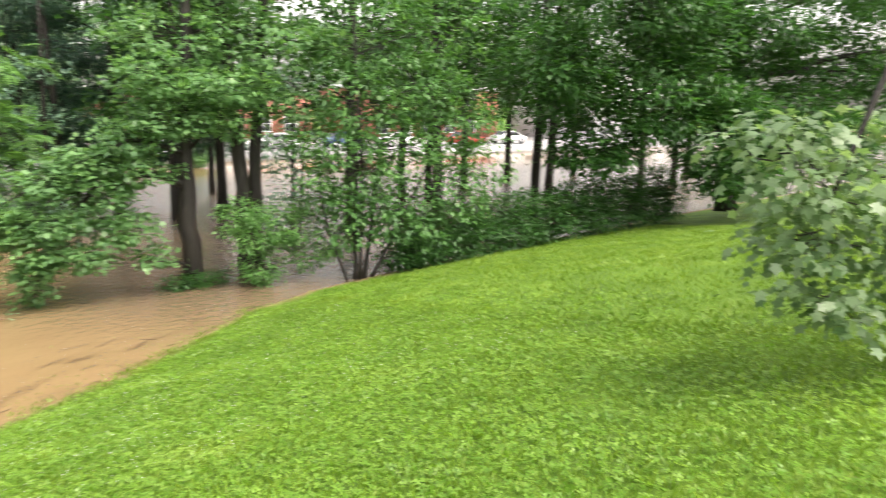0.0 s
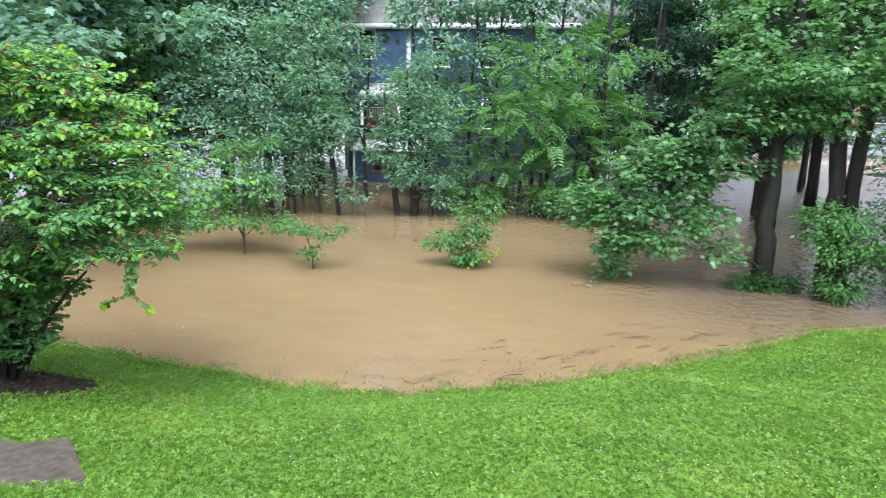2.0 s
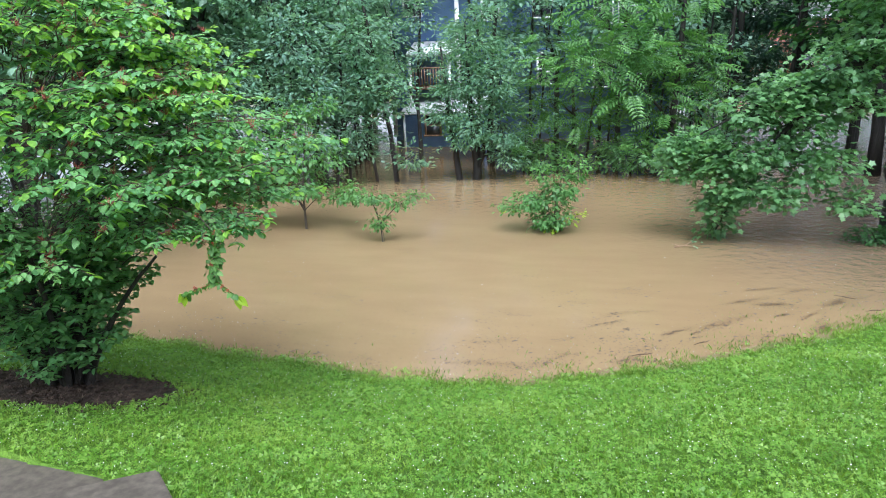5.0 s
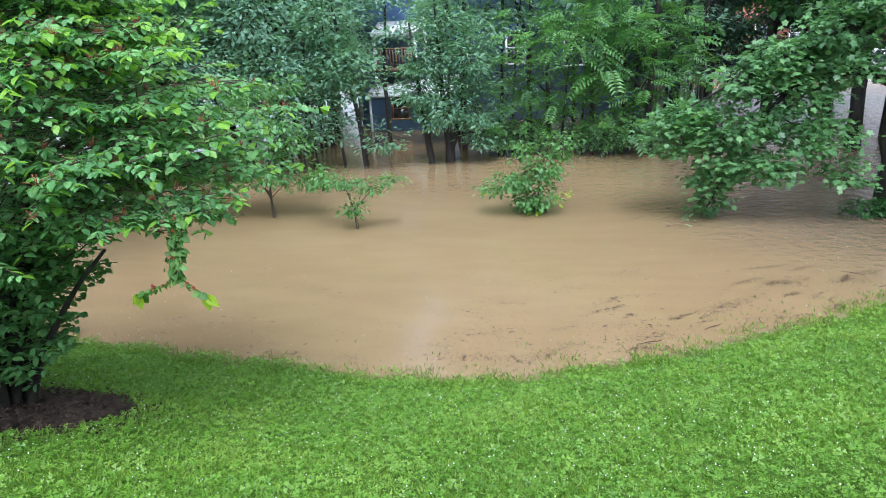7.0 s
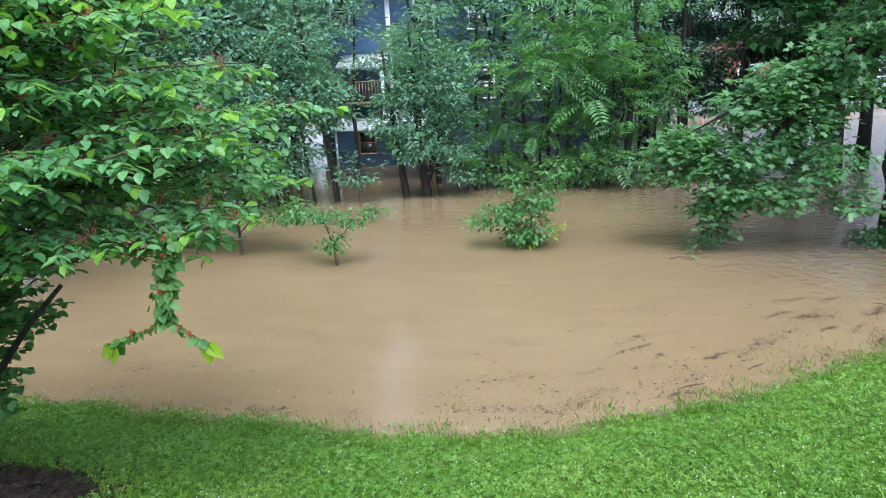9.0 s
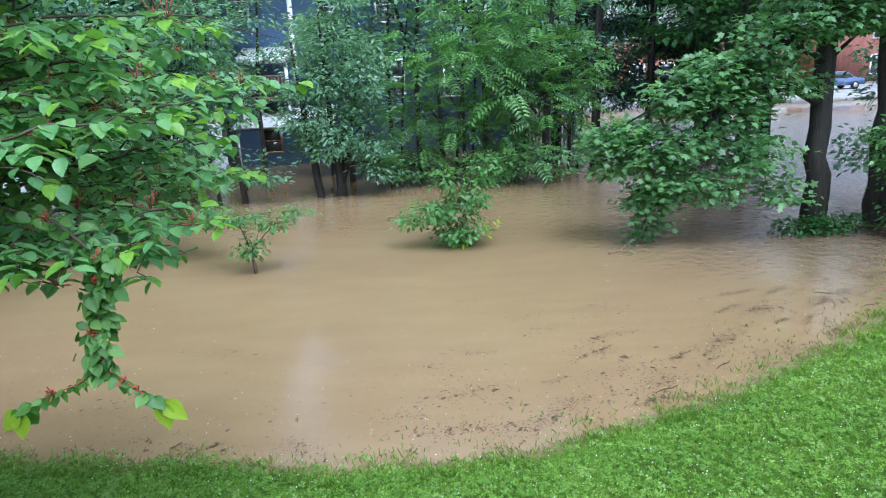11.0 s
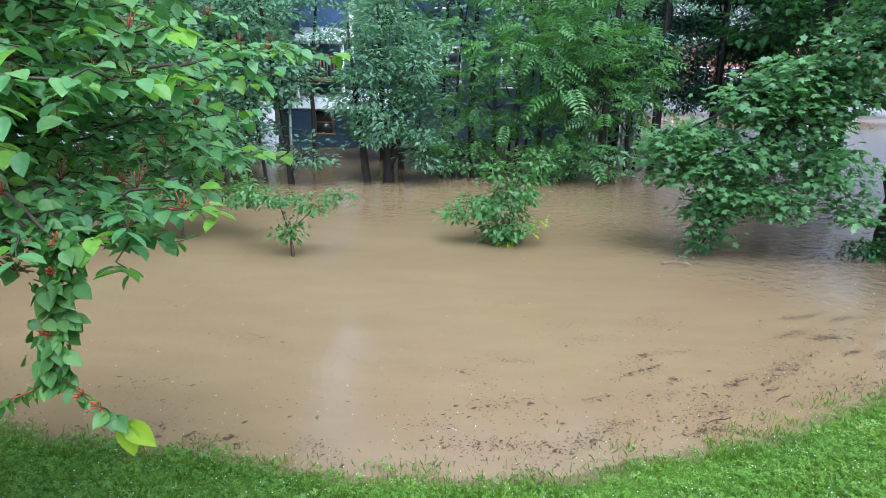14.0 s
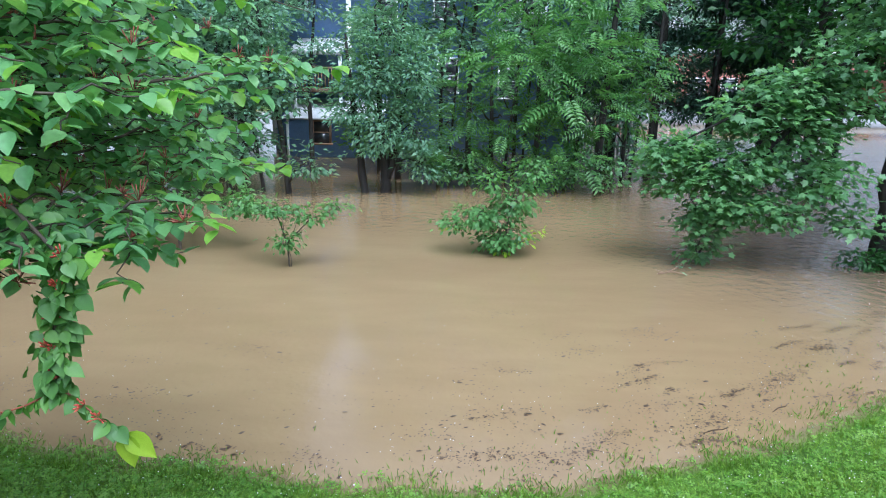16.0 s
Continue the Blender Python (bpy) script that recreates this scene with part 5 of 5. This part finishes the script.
cxs = np.where(rng.random(NC) < 0.7, rng.uniform(0.5, 8.0, NC), rng.uniform(-6, 1, NC))
cof = rng.exponential(1.4, NC) + 0.1
wide = rng.uniform(0.08, 0.3, NC)
loose = rng.random(n) < 0.16
sx = np.where(loose, rng.uniform(-6, 8.5, n), cxs[cl] + wide[cl] * rng.standard_normal(n))
off_d = np.where(loose, rng.exponential(1.7, n) + 0.05, np.abs(cof[cl] + 0.4 * wide[cl] * rng.standard_normal(n)))
sy = np.interp(sx, SHORE[:, 0], SHORE[:, 1]) + off_d
keep = rng.random(n) < np.where(sx > 1.0, 0.9, 0.5)
pos = np.stack([sx, sy, np.full(n, 0.004)], -1)[keep]
m = len(pos)
ax = np.stack([1.0 + 0.5 * rng.standard_normal(m), 0.9 * rng.standard_normal(m) + 0.2, 0 * rng.random(m)], -1)
g.leaves((STICK[0] * np.array([1.8, 1, 1]), STICK[1]), pos, ax, np.array([0, 0, 1.0]) + 0.05 * rng.standard_normal((m, 3)), rng.uniform(0.011, 0.032, m) * np.where(rng.random(m) < 0.05, 2.6, 1))
tagged(part("floating_debris", g, M_debris, kind="stuff"), "small twigs and leaf scraps floating near the bank", "debris")

fb = thing("floating_branch", "small broken branch with pale twigs floating on flood water", "branch", (4.32, 12.15, 0))
g = Geo()
for p in ([(-0.22, 0, 0.01), (0, 0.02, 0.05), (0.15, 0.05, 0.14), (0.22, 0.05, 0.2)], [(0, 0.02, 0.05), (0.1, -0.04, 0.06), (0.32, -0.05, 0.02)], [(-0.1, 0, 0.03), (-0.25, 0.1, 0.06)]):
    g.tube(p, np.linspace(0.014, 0.006, len(p)), 6)
part("twig", g, M_tan, fb)
g = Geo()
spray(g, g, np.array((0.2, 0.0, 0.08)), np.array((0, 0, 0.03)), OVATE, 0.09, 10, 0.1, 0.2, twig=0)
part("foliage", g, M_willow, fb)
for x, y, r in ((6.7, 9.3, -30), (7.0, 8.7, 15), (3.2, 6.45, 20), (4.1, 7.0, 35)):
    st = thing("driftwood", "dark waterlogged stick at the water's edge", "driftwood", (x, y, 0.0), "drift at the waterline")
    st.rotation_euler = (0, 0, radians(r))
    g = Geo()
    g.tube([(-0.16, 0, 0.0), (-0.03, 0.02, 0.006), (0.08, 0.0, 0.006), (0.18, 0.03, 0.004)], [0.004, 0.007, 0.006, 0.003], 6)
    g.tube([(0.02, 0.01, 0.006), (0.1, 0.06, 0.01)], [0.004, 0.002], 5)
    part("stick", g, M_debris, st)

# ---------------- grass ----------------


def scatter(n, x0, x1, y0, y1, lo):
    x, y = rng.uniform(x0, x1, n), rng.uniform(y0, y1, n)
    d = inland(x, y)
    ok = rng.random(n) < np.clip((d + 0.25) / np.interp(x, [-1, 2, 9], [0.4, 1.0, 1.3]), 0, 1) ** 1.4
    ok &= (d > lo + 0.15 * np.sin(x * 5.1) + 0.1 * np.sin(x * 13 + 1))
    ok &= ~(((x - BX) / 1.25) ** 2 + ((y - BY + 0.1) / 0.82) ** 2 < 1)
    x, y = x - 0.1, y + 0.1
    rim = np.interp(x, [-4.4, -2.41, -1.1, -0.86, -0.6], [0.95, 0.74, 0.6, 0.445, 0.6])
    low = np.where(x > -2.6, -0.7 - 1.15 * (x + 2.6), -0.66 - 0.47 * (x + 2.62))
    ok &= ~((y < 0.6 - 0.895 * (x + 0.6)) & (y < rim) & (x > -4.4) & (y > low) & (y > -0.22 + 0.846 * (x - 0.35)))
    x, y = x + 0.1, y - 0.1
    return np.stack([x[ok], y[ok], height(x[ok], y[ok])], -1)


def blades(name, label, n, area, lo, size, wide=1.0):
    p = scatter(n, *area, lo)
    k = len(p)
    ax = np.array([0, 0, 1.0]) + 0.55 * rng.standard_normal((k, 3)) * np.array([1, 1, 0.2])
    up = rng.standard_normal((k, 3))
    tuft = 0.75 + 0.5 * np.sin(p[:, 0] * 2.3 + np.sin(p[:, 1] * 1.9)) * np.sin(p[:, 1] * 2.9)
    g = Geo()
    g.leaves((BLADE[0] * np.array([wide, 1, 1]), BLADE[1]), p, ax, up, size * rng.uniform(0.6, 1.3, k) * (0.8 + 0.35 * tuft))
    return tagged(part(name, g, M_grass, kind="stuff"), label, "grass")


blades("lawn_grass", "lush wet green lawn grass", 235000, (-6, 10.5, -4.4, 10.6), -0.15, 0.06, 1.4)
blades("lawn_grass", "lush wet green lawn grass on the far side", 60000, (10, 26, -5.5, 12.5), 0.0, 0.075, 2.6)
# sparse blades standing out of the shallow water, in loose tufts
n = 16000
x = np.where(rng.random(n) < 0.72, rng.uniform(0, 9.5, n), rng.uniform(-5, 0, n))
o = rng.exponential(np.interp(x, [-5, -1, 2, 9], [0.12, 0.16, 0.36, 0.45]), n) - 0.45
y = np.interp(x, SHORE[:, 0], SHORE[:, 1]) + o
ok = rng.random(n) < 0.2 + 0.8 * (np.sin(x * 5.1 + 2 * np.sin(y * 4)) * np.sin(y * 7.3 + x) > 0.1)
p = np.stack([x, y, np.maximum(height(x, y), -0.045)], -1)[ok]
k = len(p)
g = Geo()
g.leaves((BLADE[0] * np.array([0.6, 1, 1]), BLADE[1]), p, np.array([0, 0, 1.0]) + 0.5 * rng.standard_normal((k, 3)) * np.array([1, 1, 0.2]), rng.standard_normal((k, 3)), rng.uniform(0.04, 0.105, k))
tagged(part("shore_grass", g, M_grass, kind="stuff"), "sparse grass blades standing out of the shallow water", "grass")
p = scatter(165000, -6, 13, -4.4, 10.5, 0.0)
p = p[rng.random(len(p)) < np.clip(1 - np.maximum(p[:, 0] - 7, -1.5 - p[:, 1]) / 5, 0, 1)]
g = Geo()
k = len(p)
p[:, 2] += rng.uniform(0.015, 0.065, k)
g.leaves(CLOVER, p, rng.standard_normal((k, 3)) * np.array([1, 1, 0.3]), np.array([0, 0, 1.0]) + 0.4 * rng.standard_normal((k, 3)), rng.uniform(0.015, 0.034, k) * np.where(rng.random(k) < 0.12, 1.5, 1))
tagged(part("clover", g, M_clover, kind="stuff"), "low clover leaves among the grass", "clover")
OCTA = shape([(1, 0, 0), (-1, 0, 0), (0, 1, 0), (0, -1, 0), (0, 0, 1), (0, 0, -1)], [(0, 2, 4), (2, 1, 4), (1, 3, 4), (3, 0, 4), (2, 0, 5), (1, 2, 5), (3, 1, 5), (0, 3, 5)])
p = scatter(5200, -6, 10, 0.5, 9.8, -0.5)
k = len(p)
p[:, 2] = np.maximum(p[:, 2] + rng.uniform(0.03, 0.08, k), 0.008)
g = Geo()
g.leaves(OCTA, p, rng.standard_normal((k, 3)), rng.standard_normal((k, 3)), rng.uniform(0.003, 0.007, k))
tagged(part("clover_flowers", g, M_white, kind="stuff"), "tiny white clover heads scattered over the lawn", "clover")
# pale petals and bubbles drifting on the water
n = 380
x = rng.uniform(-5.5, 9, n)
y = np.interp(x, SHORE[:, 0], SHORE[:, 1]) + rng.exponential(1.6, n) + 0.1
p = np.stack([x, y, np.full(n, 0.003)], -1)
g = Geo()
g.leaves(OCTA, p, rng.standard_normal((n, 3)), rng.standard_normal((n, 3)), rng.uniform(0.002, 0.0055, n))
tagged(part("floating_petals", g, M_white, kind="stuff"), "tiny pale petals drifting on the flood water", "petals")
